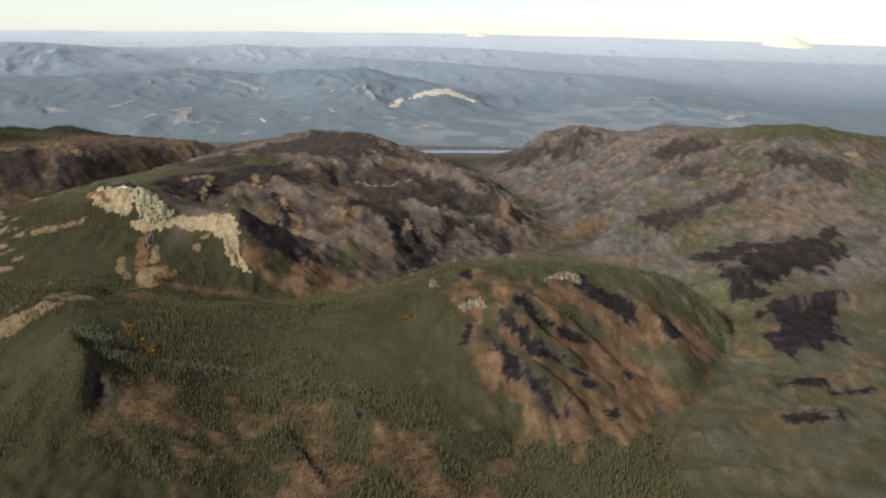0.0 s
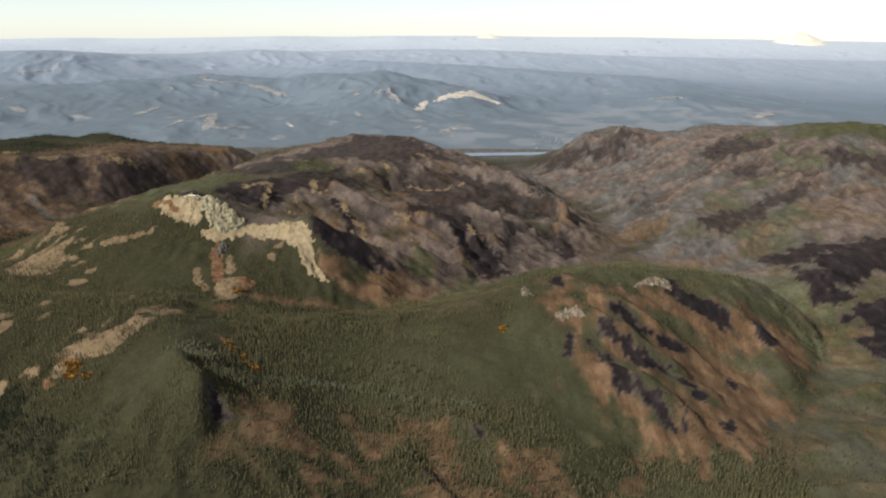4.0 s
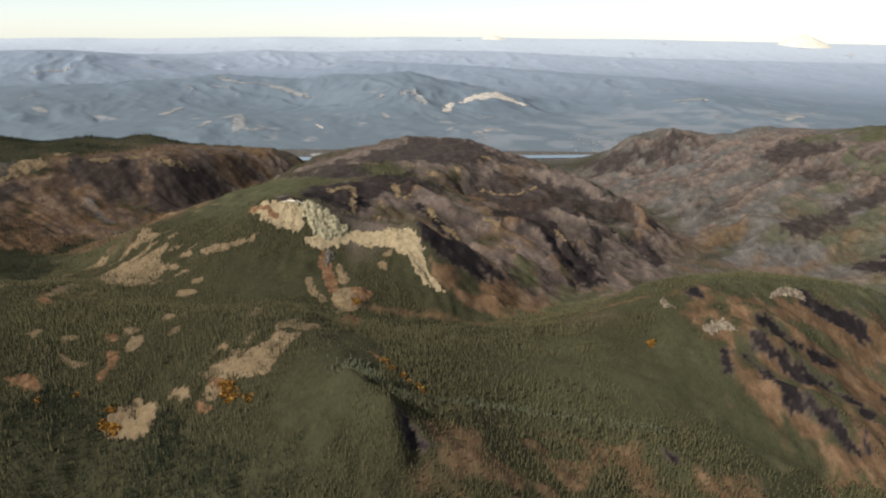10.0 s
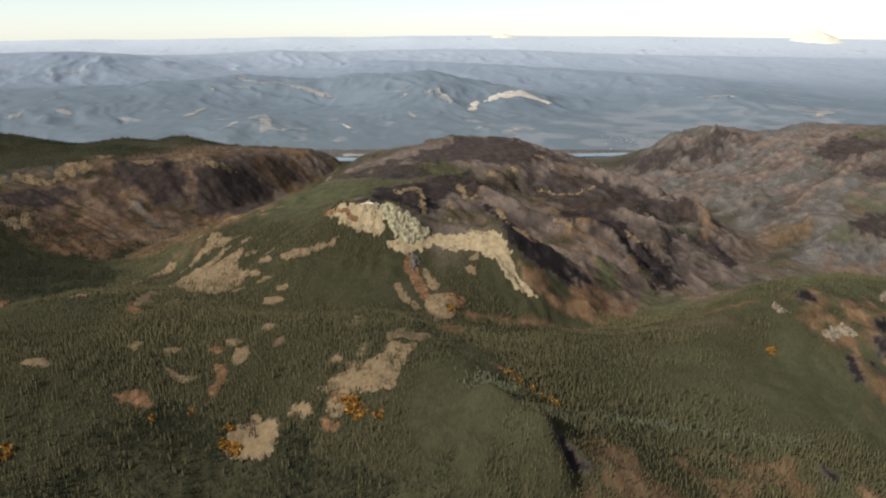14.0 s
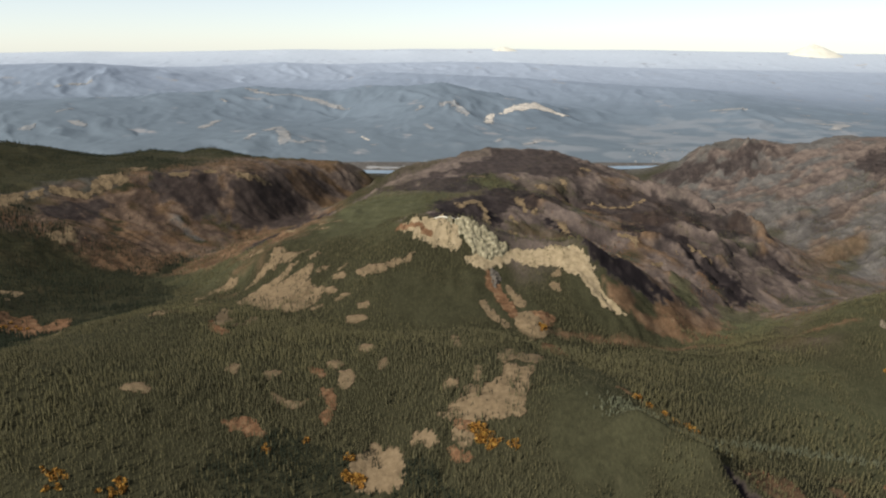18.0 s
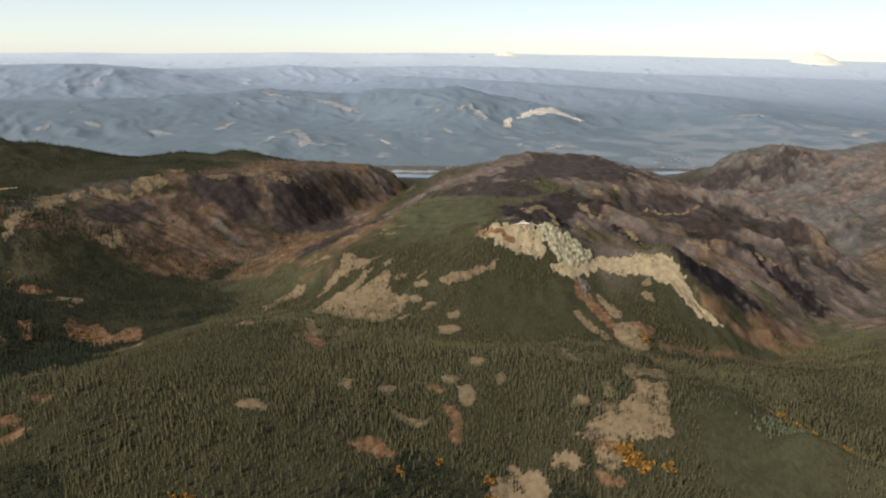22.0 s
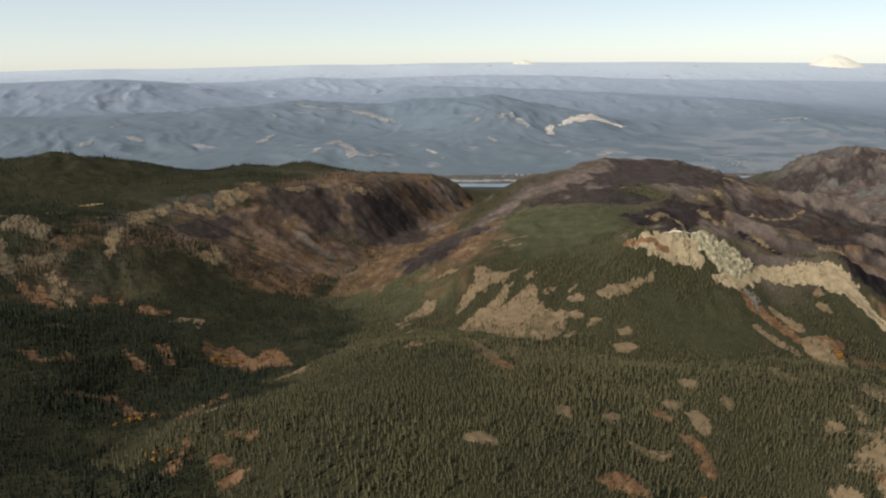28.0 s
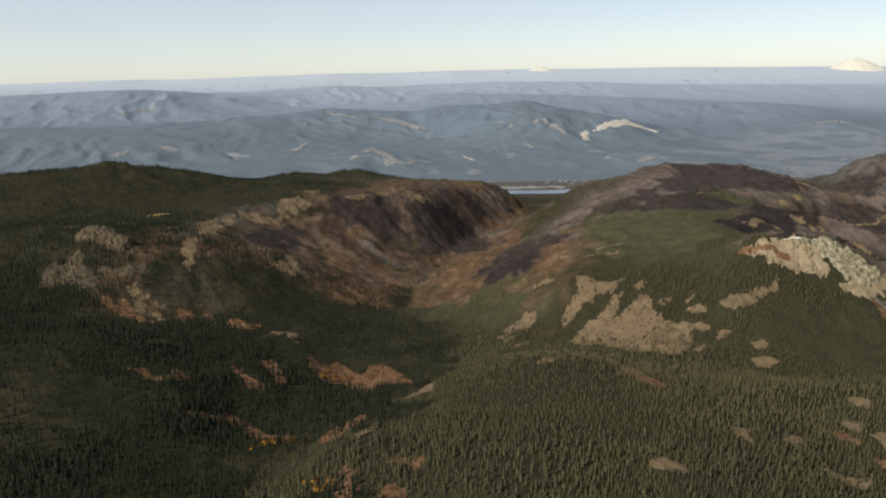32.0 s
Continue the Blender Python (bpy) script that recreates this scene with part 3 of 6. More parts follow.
def outline(x, y, pts, ragged=1.0, margin=8.0):
    """Metres inside (+) or outside (-) a closed outline of x, y corners, with a ragged edge that runs in streaks down the slope."""
    out = np.full(len(x), -1e3)
    px = np.array([p[0] for p in pts])
    py = np.array([p[1] for p in pts])
    near = (x > px.min() - margin) & (x < px.max() + margin) & (y > py.min() - margin) & (y < py.max() + margin)
    qx, qy = x[near], y[near]
    d, inside = np.full(len(qx), 1e9), np.zeros(len(qx), bool)
    for ax, ay, bx, by in zip(px, py, np.roll(px, -1), np.roll(py, -1)):
        dx, dy = bx - ax, by - ay
        t = np.clip(((qx - ax) * dx + (qy - ay) * dy) / (dx * dx + dy * dy + 1e-9), 0, 1)
        d = np.minimum(d, np.hypot(qx - ax - t * dx, qy - ay - t * dy))
        if dy:
            inside ^= ((ay > qy) != (by > qy)) & (qx < ax + (qy - ay) * dx / dy)
    far = 1 + 0.006 * max(0.0, min(py.mean(), 900) - 420)
    size = min(far, 0.12 * min(np.ptp(px), np.ptp(py)) + 0.3)
    out[near] = np.where(inside, d, -d) + 0.4 + ragged * size * (0.9 * fbm(qx * 1.5, qy * 0.45, 2.6 * far, 3, px[0] * 0.013) + 0.7 * fbm(qx, qy * 0.7, 1.1 * far, 2, py[0] * 0.017))
    return out


def extent(x, y, pts, ragged=1.0):
    return outline(x, y, pts, ragged) if len(pts[0]) == 2 else strip(x, y, pts, 2.5, ragged)


def band(x, y, pts, soft=1.2):
    return smooth(-soft, soft, strip(x, y, pts))


BURN_SHADE_STREAKS = []


def streak(*line):
    BURN_SHADE_STREAKS.append(line)


streak((15, 375.1, 1.1), (12.8, 365.3, 1.1))
streak((-59.2, 261.8, 0.97), (-53.2, 250.7, 1.4), (-49.9, 249.8, 1.2))
streak((-39.7, 291.5, 1.8), (-37.8, 288.9, 1.3))
streak((8, 422.2, 1.7), (11.3, 420.5, 1.4))
# shade beside ribs of the low ground and eastern face, painted dark
streak((198.4, 379.1, 3.6), (221.5, 383.5, 4.4))
streak((225.4, 373.4, 3.6), (252.3, 379.5, 3.6))
streak((181.6, 337.4, 3.6), (213, 342, 3.6))
streak((-140.1, 492.8, 3), (-120, 498, 4), (-93, 493.7, 4))
streak((-146.1, 612.1, 3.3), (-128.8, 591.2, 4.4), (-119, 500.5, 3))
streak((-235.9, 511.1, 3.7), (-225.7, 513.1, 4.6), (-189.6, 593.1, 6.6))
streak((243.4, 545.7, 4.5), (247.6, 525.9, 5.3))


# broad patches of one cover, as outlines
TONES = {"char": [], "russet": [], "grass": []}


def tone(kind, *corners):
    TONES[kind].append(corners)


# the dome and its flank
tone("char", (-286, 748), (-207, 820), (-156, 925), (-100, 925), (-78, 880), (-40, 825), (-83, 789), (-115, 752), (-152, 758), (-175, 749), (-192, 722), (-218, 775), (-237, 735))
tone("char", (-112, 725), (-76, 761), (-25, 784), (38, 757), (62, 710), (65, 689), (32, 697), (-31, 656), (-78, 669), (-103, 727))
tone("char", (-89, 649), (-53, 668), (-32, 648), (-9, 605), (-17, 600), (-51, 593), (-79, 601))
tone("char", (-44, 586), (-17, 607), (-2, 565), (-19, 537), (-30, 563))
tone("char", (-141, 489), (-115, 501), (-97, 493), (-95, 486), (-114, 477), (-138, 482))
tone("char", (-194, 653), (-153, 725), (-129, 665), (-169, 614), (-188, 607))
tone("char", (43, 673), (66, 678), (64, 622), (51, 609))
tone("char", (-310, 758), (-287, 743), (-248, 731), (-209, 758), (-189, 669), (-212, 652), (-255, 702))
tone("char", (-232, 609), (-185, 658), (-180, 623), (-215, 560), (-235, 569))
tone("russet", (-135, 469), (-113, 487), (-94, 488), (-78, 486), (-93, 450), (-114, 454), (-125, 456), (-132, 461))
tone("grass", (-74, 539), (-56, 563), (-62, 513), (-78, 496))
tone("grass", (-40, 535), (-3, 543), (-20, 500), (-34, 462), (-55, 462))
tone("grass", (-313, 736), (-266, 682), (-222, 631), (-240, 560), (-274, 544), (-307, 569))
tone("grass", (-198, 766), (-182, 738), (-151, 729), (-186, 667), (-206, 709))
# the left range and the valley below it
tone("char", (-522, 810), (-507, 834), (-470, 855), (-453, 838), (-449, 786), (-466, 771), (-500, 785), (-517, 793))
tone("char", (-453, 857), (-416, 893), (-382, 911), (-358, 837), (-413, 793), (-437, 761), (-444, 821))
tone("char", (-570, 684), (-548, 745), (-533, 739), (-536, 692), (-554, 651))
tone("char", (-392, 682), (-344, 790), (-323, 699), (-320, 679), (-363, 618), (-388, 621))
tone("russet", (-533, 684), (-512, 731), (-478, 727), (-453, 710), (-455, 630), (-476, 604), (-499, 611), (-518, 622))
tone("russet", (-444, 653), (-412, 768), (-355, 717), (-376, 641), (-405, 602), (-434, 612))
# the right range: burnt rims, and shaded spur faces put in as dark patches
tone("char", (207, 1057), (236, 1049), (178, 1018), (146, 1048))
tone("char", (275, 929), (320, 963), (337, 887), (331, 868), (290, 859), (264, 893))
tone("char", (359, 807), (418, 795), (443, 773), (411, 715), (395, 749), (360, 783))
tone("char", (195, 700), (262, 740), (323, 759), (328, 744), (274, 715), (220, 680))
tone("char", (278, 840), (311, 829), (297, 807), (274, 810))
tone("char", (223, 617), (276, 634), (286, 605), (240, 582))
tone("char", (248, 591), (301, 618), (365, 634), (320, 550), (280, 556), (235, 521), (227, 528))
tone("char", (233, 498), (283, 502), (302, 518), (248, 424), (225, 433), (234, 464))
tone("char", (93, 1126), (136, 1089), (156, 1064), (127, 1024), (92, 1041))
# the russet spur
tone("char", (40.4, 404.0), (49.6, 407.5), (55.4, 404.5), (59.8, 396.5), (66.2, 395.6), (49.4, 385.4), (47.6, 400.1))
tone("char", (31.9, 386.2), (39.0, 387.6), (43.1, 379.3), (54.2, 374.5), (63.7, 369.9), (69.1, 367.7), (60.3, 360.5), (46.3, 363.5), (41.4, 372.5), (33.9, 378.8))
tone("char", (26.0, 371.6), (33.3, 365.4), (36.5, 347.6), (46.3, 342.6), (55.7, 336.8), (58.8, 329.3), (57.2, 324.4), (52.8, 323.0), (47.8, 333.0), (40.7, 336.5), (33.1, 338.9), (31.9, 346.0), (26.7, 363.0))
tone("char", (66.2, 395.6), (80.8, 398.6), (87.0, 396.8), (80.0, 391.5), (67.7, 389.9))
tone("char", (92.9, 453.8), (99.2, 445.8), (117.5, 445.5), (126.1, 439.4), (122.3, 433.3), (113.5, 429.1), (102.1, 433.0), (92.6, 437.1), (85.6, 443.2))
tone("char", (141.6, 440.6), (153.3, 448.3), (153.9, 426.9), (143.5, 417.3), (141.0, 430.5))
tone("char", (75.5, 356.3), (84.3, 355.6), (80.5, 349.8), (73.4, 350.8))
tone("char", (106.7, 387.1), (111.0, 382.0), (108.8, 377.1), (104.7, 382.3))
tone("char", (12.1, 430.7), (18.0, 426.9), (14.8, 416.5), (9.3, 416.8))
tone("char", (13.1, 378.5), (17.1, 376.2), (11.9, 357.9), (8.4, 360.0))
tone("char", (63.6, 364.9), (71.0, 360.6), (79.2, 358.2), (78.6, 356.4), (69.8, 357.5))
tone("char", (85.8, 338.2), (92.4, 339.9), (86.6, 327.6), (82.6, 328.2))
# dark wedge in the hollow beside the near ridge
tone("char", (-148.0, 277.5), (-145.7, 275.6), (-136.1, 265.6), (-136.2, 263.2), (-140.8, 263.5), (-145.9, 269.7))
tone("russet", (-6, 410), (21, 431), (36, 423), (67, 445), (96, 451), (126, 442), (146, 447), (180, 467), (182, 439), (159, 397), (118, 348), (83, 311), (61, 305), (44, 294), (31, 303), (36, 323), (30, 337), (18, 347), (11, 366), (10, 396))
tone("grass", (33, 469), (69, 471), (174, 624), (166, 484), (195, 486), (217, 476), (201, 438), (181, 441), (174, 461), (141, 445), (114, 463), (76, 456), (36, 423))
tone("grass", (66, 420), (90, 422), (133, 408), (127, 399), (101, 411), (65, 401))


def patchwork(x, y, kind):
    """How much of a cover the broad patches lay at a place; their edges are stretched along y to fit the camera's view.
    """
    out = np.zeros(len(x))
    for pts in TONES[kind]:
        wide, deep = np.ptp([p[0] for p in pts]), np.ptp([p[1] for p in pts])
        w = min(9.0, 0.13 * min(wide, deep) + 0.1)
        near = (x > min(p[0] for p in pts) - 3 * w) & (x < max(p[0] for p in pts) + 3 * w) & (y > min(p[1] for p in pts) - 3 * w) & (y < max(p[1] for p in pts) + 3 * w)
        px, py = x[near], y[near]
        d = outline(px, py, pts, 0.0, 3 * w) + w * (0.9 * fbm(px, 0.5 * py, 1.6 * w, 3, pts[0][0] * 0.013) + 0.8 * fbm(px, 0.35 * py, 0.5 * w, 3, pts[0][1] * 0.017, 0.6))
        out[near] = np.maximum(out[near], smooth(-0.4 * w, 0.4 * w, d))
    return out


def char_shade_at(x, y):
    # dark patches thin out with distance, which paints haze over them
    return np.maximum.reduce([(1 - 0.28 * smooth(520, 760, y)) * patchwork(x, y, "char")] + [band(x, y, p) for p in BURN_SHADE_STREAKS])


def mesa(x, y):
    """The green top of the right range."""
    return ellipse(x, y, 455, 895, 105, 62, -20)


def young(x, y):
    """Slopes of low even growth, where single crowns cannot be told apart."""
    return np.maximum.reduce([ellipse(x, y, -178, 305, 17, 48, -8, 0.25), ellipse(x, y, -12, 365, 62, 42, 0), ellipse(x, y, 30, 330, 30, 30), ellipse(x, y, -285, 590, 60, 62, 0), 0.8 * ellipse(x, y, -230, 455, 45, 26, 0), ellipse(x, y, -125, 470, 28, 30)])


def western_wood(x, y):
    """The dark forest below the left plateau."""
    return smooth(-4, 4, outline(x, y, ((-586, 606), (-548, 614), (-517, 622), (-498, 606), (-476, 598), (-462, 575), (-480, 545), (-530, 535), (-575, 540), (-612, 575)), 3.0, 20))


def zones(x, y, rib=0.0):
    """How much of each ground cover stands at a place."""
    n1, n2 = fbm(x, y, 60, 4, 11), fbm(x, y, 20, 4, 12)
    far = smooth(1120, 1260, y)
    grass = np.maximum.reduce([
        0.45 * ellipse(x, y, 10, 345, 95, 75, 20), ellipse(x, y, -265, 645, 48, 95, -8) * 0.6, ellipse(x, y, 60, 490, 90, 26, 0),
        ellipse(x, y, -385, 600, 50, 60, 30) * 0.5, ellipse(x, y, -172, 308, 12, 40, 22) * 0.2, 0.7 * mesa(x, y),
        ellipse(x, y, 205, 560, 50, 130, 0), 0.7 * ellipse(x, y, 320, 740, 190, 190) * smooth(-0.2, 0.4, fbm(x, y, 45, 4, 15)), ellipse(x, y, 235, 375, 190, 150) * 0.45, ellipse(x, y, -470, 980, 70, 40) * 0.15, 0.5 * ellipse(x, y, 60, 270, 80, 50),
        ellipse(x, y, -40, 500, 60, 35, 30) * 0.8, 0.15 * young(x, y), 0.7 * patchwork(x, y, "grass"), ellipse(x, y, -105, 623, 14, 18), ellipse(x, y, -61, 530, 14, 14)])
    russet = np.maximum.reduce([
        patchwork(x, y, "russet") * smooth(-0.95, -0.35, n2), 0.95 * ellipse(x, y, -62, 266, 72, 30, 4) * smooth(-0.4, 0.2, fbm(x, y, 14, 4, 13)) * smooth(-146, -136, x), ellipse(x, y, -590, 532, 30, 24) * 0.25, ellipse(x, y, -75, 510, 32, 40) * smooth(-0.7, 0.1, n2), band(x, y, ((-183, 428, 1), (-120, 436, 1.5), (-60, 440, 2), (-15, 425, 2)), 3),
        ellipse(x, y, -55, 575, 100, 75, -20) * smooth(-0.6, 0.2, n2), ellipse(x, y, -490, 720, 75, 170, -25) * smooth(-0.7, 0.1, n2 - 0.3 * n1), ellipse(x, y, -390, 770, 40, 130, -15), ellipse(x, y, -405, 940, 75, 150, -25) * 0.8,
        0.6 * ellipse(x, y, 290, 780, 200, 220) * smooth(-0.4, 0.5, n1 + 0.6 * n2), 0.35 * ellipse(x, y, 160, 330, 60, 40) * smooth(-0.4, 0.4, n2), ellipse(x, y, -340, 640, 25, 90, -8),
        0.5 * ellipse(x, y, 260, 420, 140, 90) * smooth(0.0, 0.6, n2)])
    burn = np.maximum.reduce([
        ellipse(x, y, -130, 840, 175, 150), ellipse(x, y, -30, 690, 100, 130, 30) * smooth(-0.3, 0.25, n2 + 0.4 * n1), 0.4 * ellipse(x, y, -500, 760, 66, 190, -25) * smooth(-0.25, 0.3, n2),
        0.7 * ellipse(x, y, -390, 970, 90, 140, -25) * smooth(-0.3, 0.5, n2), ellipse(x, y, 260, 930, 200, 190) * smooth(-0.45, 0.2, n2 + n1 * 0.5),
        ellipse(x, y, 360, 620, 110, 80) * smooth(-0.3, 0.2, n2), ellipse(x, y, -310, 730, 35, 80, -10) * smooth(-0.3, 0.2, n2), ellipse(x, y, -135, 600, 80, 85, 10) * smooth(-0.9, -0.1, n2), band(x, y, ((-236, 534, 9), (-200, 533, 15), (-160, 532, 22), (-118, 540, 26)), 4)]
        + [char_shade_at(x, y)])
    # the eastern face of the main mountain: burn cover in gullies, russet on ribs
    face = ellipse(x, y, -25, 660, 135, 165, -15)
    burn = burn * (1 - face) + face * np.maximum(burn * 0.35, smooth(-0.25, 0.3, 0.6 * n2 - 1.3 * rib))
    russet = np.maximum(russet, 0.85 * face * smooth(-0.6, 0.3, fbm(x, y, 35, 3, 14)))
    green = (1 - far) * (1 - mesa(x, y)) * (1 - 0.85 * western_wood(x, y)) * (1 - 0.85 * patchwork(x, y, "grass"))
    return grass * (1 - far), russet * green, burn * green


def brushland(x, y):
    """Dry grey-brown brush: the right range, the low ground by the creek, the foot of the main mountain, the river flats."""
    n1, n2 = fbm(x, y, 70, 4, 19), fbm(x, y, 24, 4, 20)
    cover_right = ellipse(x, y, 330, 830, 290, 320)
    low = 0.3 * ellipse(x, y, 240, 370, 160, 140) * smooth(-0.5, 0.3, n2)
    foot = 0.4 * ellipse(x, y, -20, 640, 130, 130, -20) * smooth(-0.7, 0.1, n2)
    left = ellipse(x, y, -430, 830, 60, 150, -20) * smooth(-0.4, 0.4, n2)
    crag = 0.1 * ellipse(x, y, -618, 570, 50, 28, -10)
    rim = 0.5 * band(x, y, ((-598, 640, 8), (-600, 695, 10), (-576, 742, 13), (-545, 786, 11), (-505, 832, 6), (-440, 864, 6)), 4)
    cover_right = cover_right * (1 - 0.7 * smooth(-0.2, 0.4, fbm(x, y, 45, 4, 15)) * (1 - smooth(840, 960, y)) - 0.5 * smooth(560, 480, y))
    return (1 - mesa(x, y)) * (1 - 0.8 * patchwork(x, y, "grass")) * np.maximum.reduce([cover_right, 0.8 * ellipse(x, y, 190, 1085, 120, 100), low, foot, left, crag, rim, smooth(1120, 1230, y)])


ground_me = grid_mesh("ground", X, Y, Z)
gx, gy = X.ravel(), Y.ravel()
grass_w, russet_w, burn_w = zones(gx, gy, RIB)
brush_w = brushland(gx, gy)
# the burnt faces are made darker along their gullies
dark_w = 0.55 * np.clip(burn_w + 0.6 * brush_w + 0.5 * russet_w, 0, 1) * smooth(0.0, 0.5, -RIB) * smooth(440, 500, gy) * (1 - smooth(1120, 1200, gy))
rib_w = smooth(-0.15, 0.75, RIB) * (1 - ellipse(gx, gy, 85, 395, 90, 85)) * (1 - 0.7 * ellipse(gx, gy, -25, 660, 135, 165, -15))
for name, value in (("char", np.maximum(0.97 * char_shade_at(gx, gy), dark_w)), ("grass", grass_w), ("russet", russet_w), ("burn", burn_w), ("brush", brush_w), ("rib", rib_w)):
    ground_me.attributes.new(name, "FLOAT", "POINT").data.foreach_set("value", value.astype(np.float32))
# range grows with distance and drives the painted haze
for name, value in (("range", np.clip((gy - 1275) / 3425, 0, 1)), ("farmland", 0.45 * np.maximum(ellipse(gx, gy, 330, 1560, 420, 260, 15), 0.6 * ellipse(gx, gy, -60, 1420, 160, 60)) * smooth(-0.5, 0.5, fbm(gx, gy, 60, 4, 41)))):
    ground_me.attributes.new(name, "FLOAT", "POINT").data.foreach_set("value", value.astype(np.float32))
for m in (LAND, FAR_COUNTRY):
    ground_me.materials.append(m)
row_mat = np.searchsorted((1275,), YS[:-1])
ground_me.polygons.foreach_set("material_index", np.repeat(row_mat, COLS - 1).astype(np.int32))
ground = tagged(new("ground", ground_me), "wooded and burnt mountain country reaching to the horizon", "ground", kind="structure")


# ---- river ----
def river_sheet():
    xs = np.linspace(-2600, 2600, 220)
    cy = base_river(xs)
    v = np.linspace(-15, 15, 9)
    gx = np.repeat(xs[None, :], len(v), 0)
    gy = cy[None, :] + v[:, None]
    return grid_mesh("river", gx, gy, np.full(gx.shape, 96.6))


river_me = river_sheet()
river_me.materials.append(WATER)
tagged(new("water", river_me), "broad grey-blue river on the valley floor", "river", kind="structure")


# ---- snow peaks on the skyline ----
def snow_peak(cx, cy, top, foot, half, seed):
    r, a = np.linspace(0, 1, 40), np.linspace(0, 2 * math.pi, 97)
    R, A = np.meshgrid(r, a, indexing="ij")
    px, py = cx + half * R * np.cos(A), cy + half * 0.9 * R * np.sin(A)
    z = foot + (top - foot) * (1.08 - np.sqrt(R * R + 0.0064)) ** 1.15 * (1 + 0.1 * R * np.cos(A)) + 12 * R * (1 - R) * ridged(px, py, 60, 4, seed) - 18 * R ** 3
    z = z + 3 * R * fbm(px, py, 30, 2, seed)
    me = grid_mesh("snow_peak", px, py, z)
    me.materials.append(SNOW)
    return tagged(new("snow_mountain", me), "snow-covered volcano standing over the far skyline", "mountain", group="snow peaks")


snow_peak(258, 4850, 272, 228, 190, 3)
snow_peak(2225, 4790, 284, 200, 230, 9)

# ---- talus fields, clearings and other bare places, laid on the slopes ----
PATCHES = []


def bare_place(name, mat, label, *line):
    PATCHES.append((name, mat, label, line))


def bare_area(name, mat, label, *corners):
    PATCHES.append((name, mat, label, corners))


# summit of the main mountain
bare_area("talus_field", PALE_TALUS, "smooth tan talus cap of the summit", (-256.5, 513.5), (-250.5, 511.5), (-242, 511), (-234, 512), (-225.5, 510.5), (-221.5, 505.5), (-220.5, 499), (-218, 494), (-224.5, 493), (-231, 496.5), (-235, 495), (-239, 498), (-242.5, 499), (-249, 503), (-255.5, 509.5))
bare_area("talus_field", PALE_TALUS, "pale talus skirt below the summit crag", (-217, 487.5), (-213.5, 486.5), (-209.5, 488.5), (-204.5, 488), (-196, 491.5), (-190, 495.5), (-185, 497.5), (-184, 492.5), (-189.5, 490.5), (-193, 487.5), (-198.5, 484.5), (-205.5, 480.5), (-211.5, 481), (-214, 483.5))
bare_area("talus_field", PALE_TALUS, "smooth tan talus band with a long tail", (-185, 497.5), (-178, 498.5), (-172, 498), (-166, 497.5), (-158, 496.5), (-150, 493.5), (-146, 490), (-143.5, 486), (-142, 482), (-141.5, 477.5), (-139, 471), (-136, 463), (-131, 457), (-127, 455), (-132.5, 455.5), (-139, 457.5), (-144.5, 462.5), (-147, 470.5), (-150.5, 477), (-156, 479), (-160.5, 483.5), (-165, 486.5), (-170.5, 484.5), (-175.5, 486), (-180, 488.5), (-184, 491.5))
bare_area("talus_field", SCREE, "pale talus strip below the summit plateau", (-279, 477.5), (-275, 482), (-271.5, 484), (-267.5, 482.5), (-262.5, 484.5), (-258.5, 485.5), (-254.5, 486), (-249, 487.5), (-246, 490.5), (-248, 486), (-253, 484), (-258.5, 481.5), (-263, 478.5), (-266, 473.5), (-271.5, 473), (-276.5, 473))
bare_area("talus_field", SCREE, "pale tan talus tongue in dark conifer forest", (-211, 450.5), (-208, 450), (-206, 443), (-203, 437.5), (-200.5, 433), (-197.5, 430), (-196.5, 428), (-200, 429), (-203.5, 433), (-207, 436.5), (-209, 443.5))
bare_area("talus_field", SCREE, "pale tan talus tongue in dark conifer forest", (-193, 468), (-190.5, 463.5), (-188.5, 456.5), (-186, 448), (-187.5, 445), (-190, 448.5), (-191.5, 456))
bare_area("talus_field", REDDISH, "rust-red gully between talus tongues", (-204.5, 478.5), (-199.5, 478), (-198, 465.5), (-195, 455), (-191.5, 443.5), (-188.5, 438), (-193.5, 435.5), (-197, 444), (-200, 453), (-203, 462.5), (-205.5, 469.5))
bare_area("talus_field", SCREE, "fan of pale talus at the foot of a gully", (-190, 439.5), (-184, 440.5), (-182, 435), (-178, 432), (-175.5, 429), (-178, 423.5), (-182, 419.5), (-187, 411), (-188, 421.5), (-191, 427), (-192, 433))
bare_area("talus_field", REDDISH, "rust-red shrubs beside a talus fan", (-184, 440.5), (-174.5, 440.5), (-170.5, 439.5), (-174.5, 433), (-179.5, 432.5))
bare_area("talus_field", REDDISH, "strip of red shrubs along a gully", (-181, 411.5), (-174, 411), (-174.5, 385), (-179.5, 382), (-183.5, 391.5))
bare_area("talus_field", SCREE, "small talus spot under the cliff band", (-166, 478.5), (-162, 480.5), (-161.5, 477), (-165.5, 475))
bare_area("talus_field", SCREE, "small talus streaks under the cliff band", (-168.5, 469.5), (-165, 470), (-164, 463.5), (-167.5, 465))
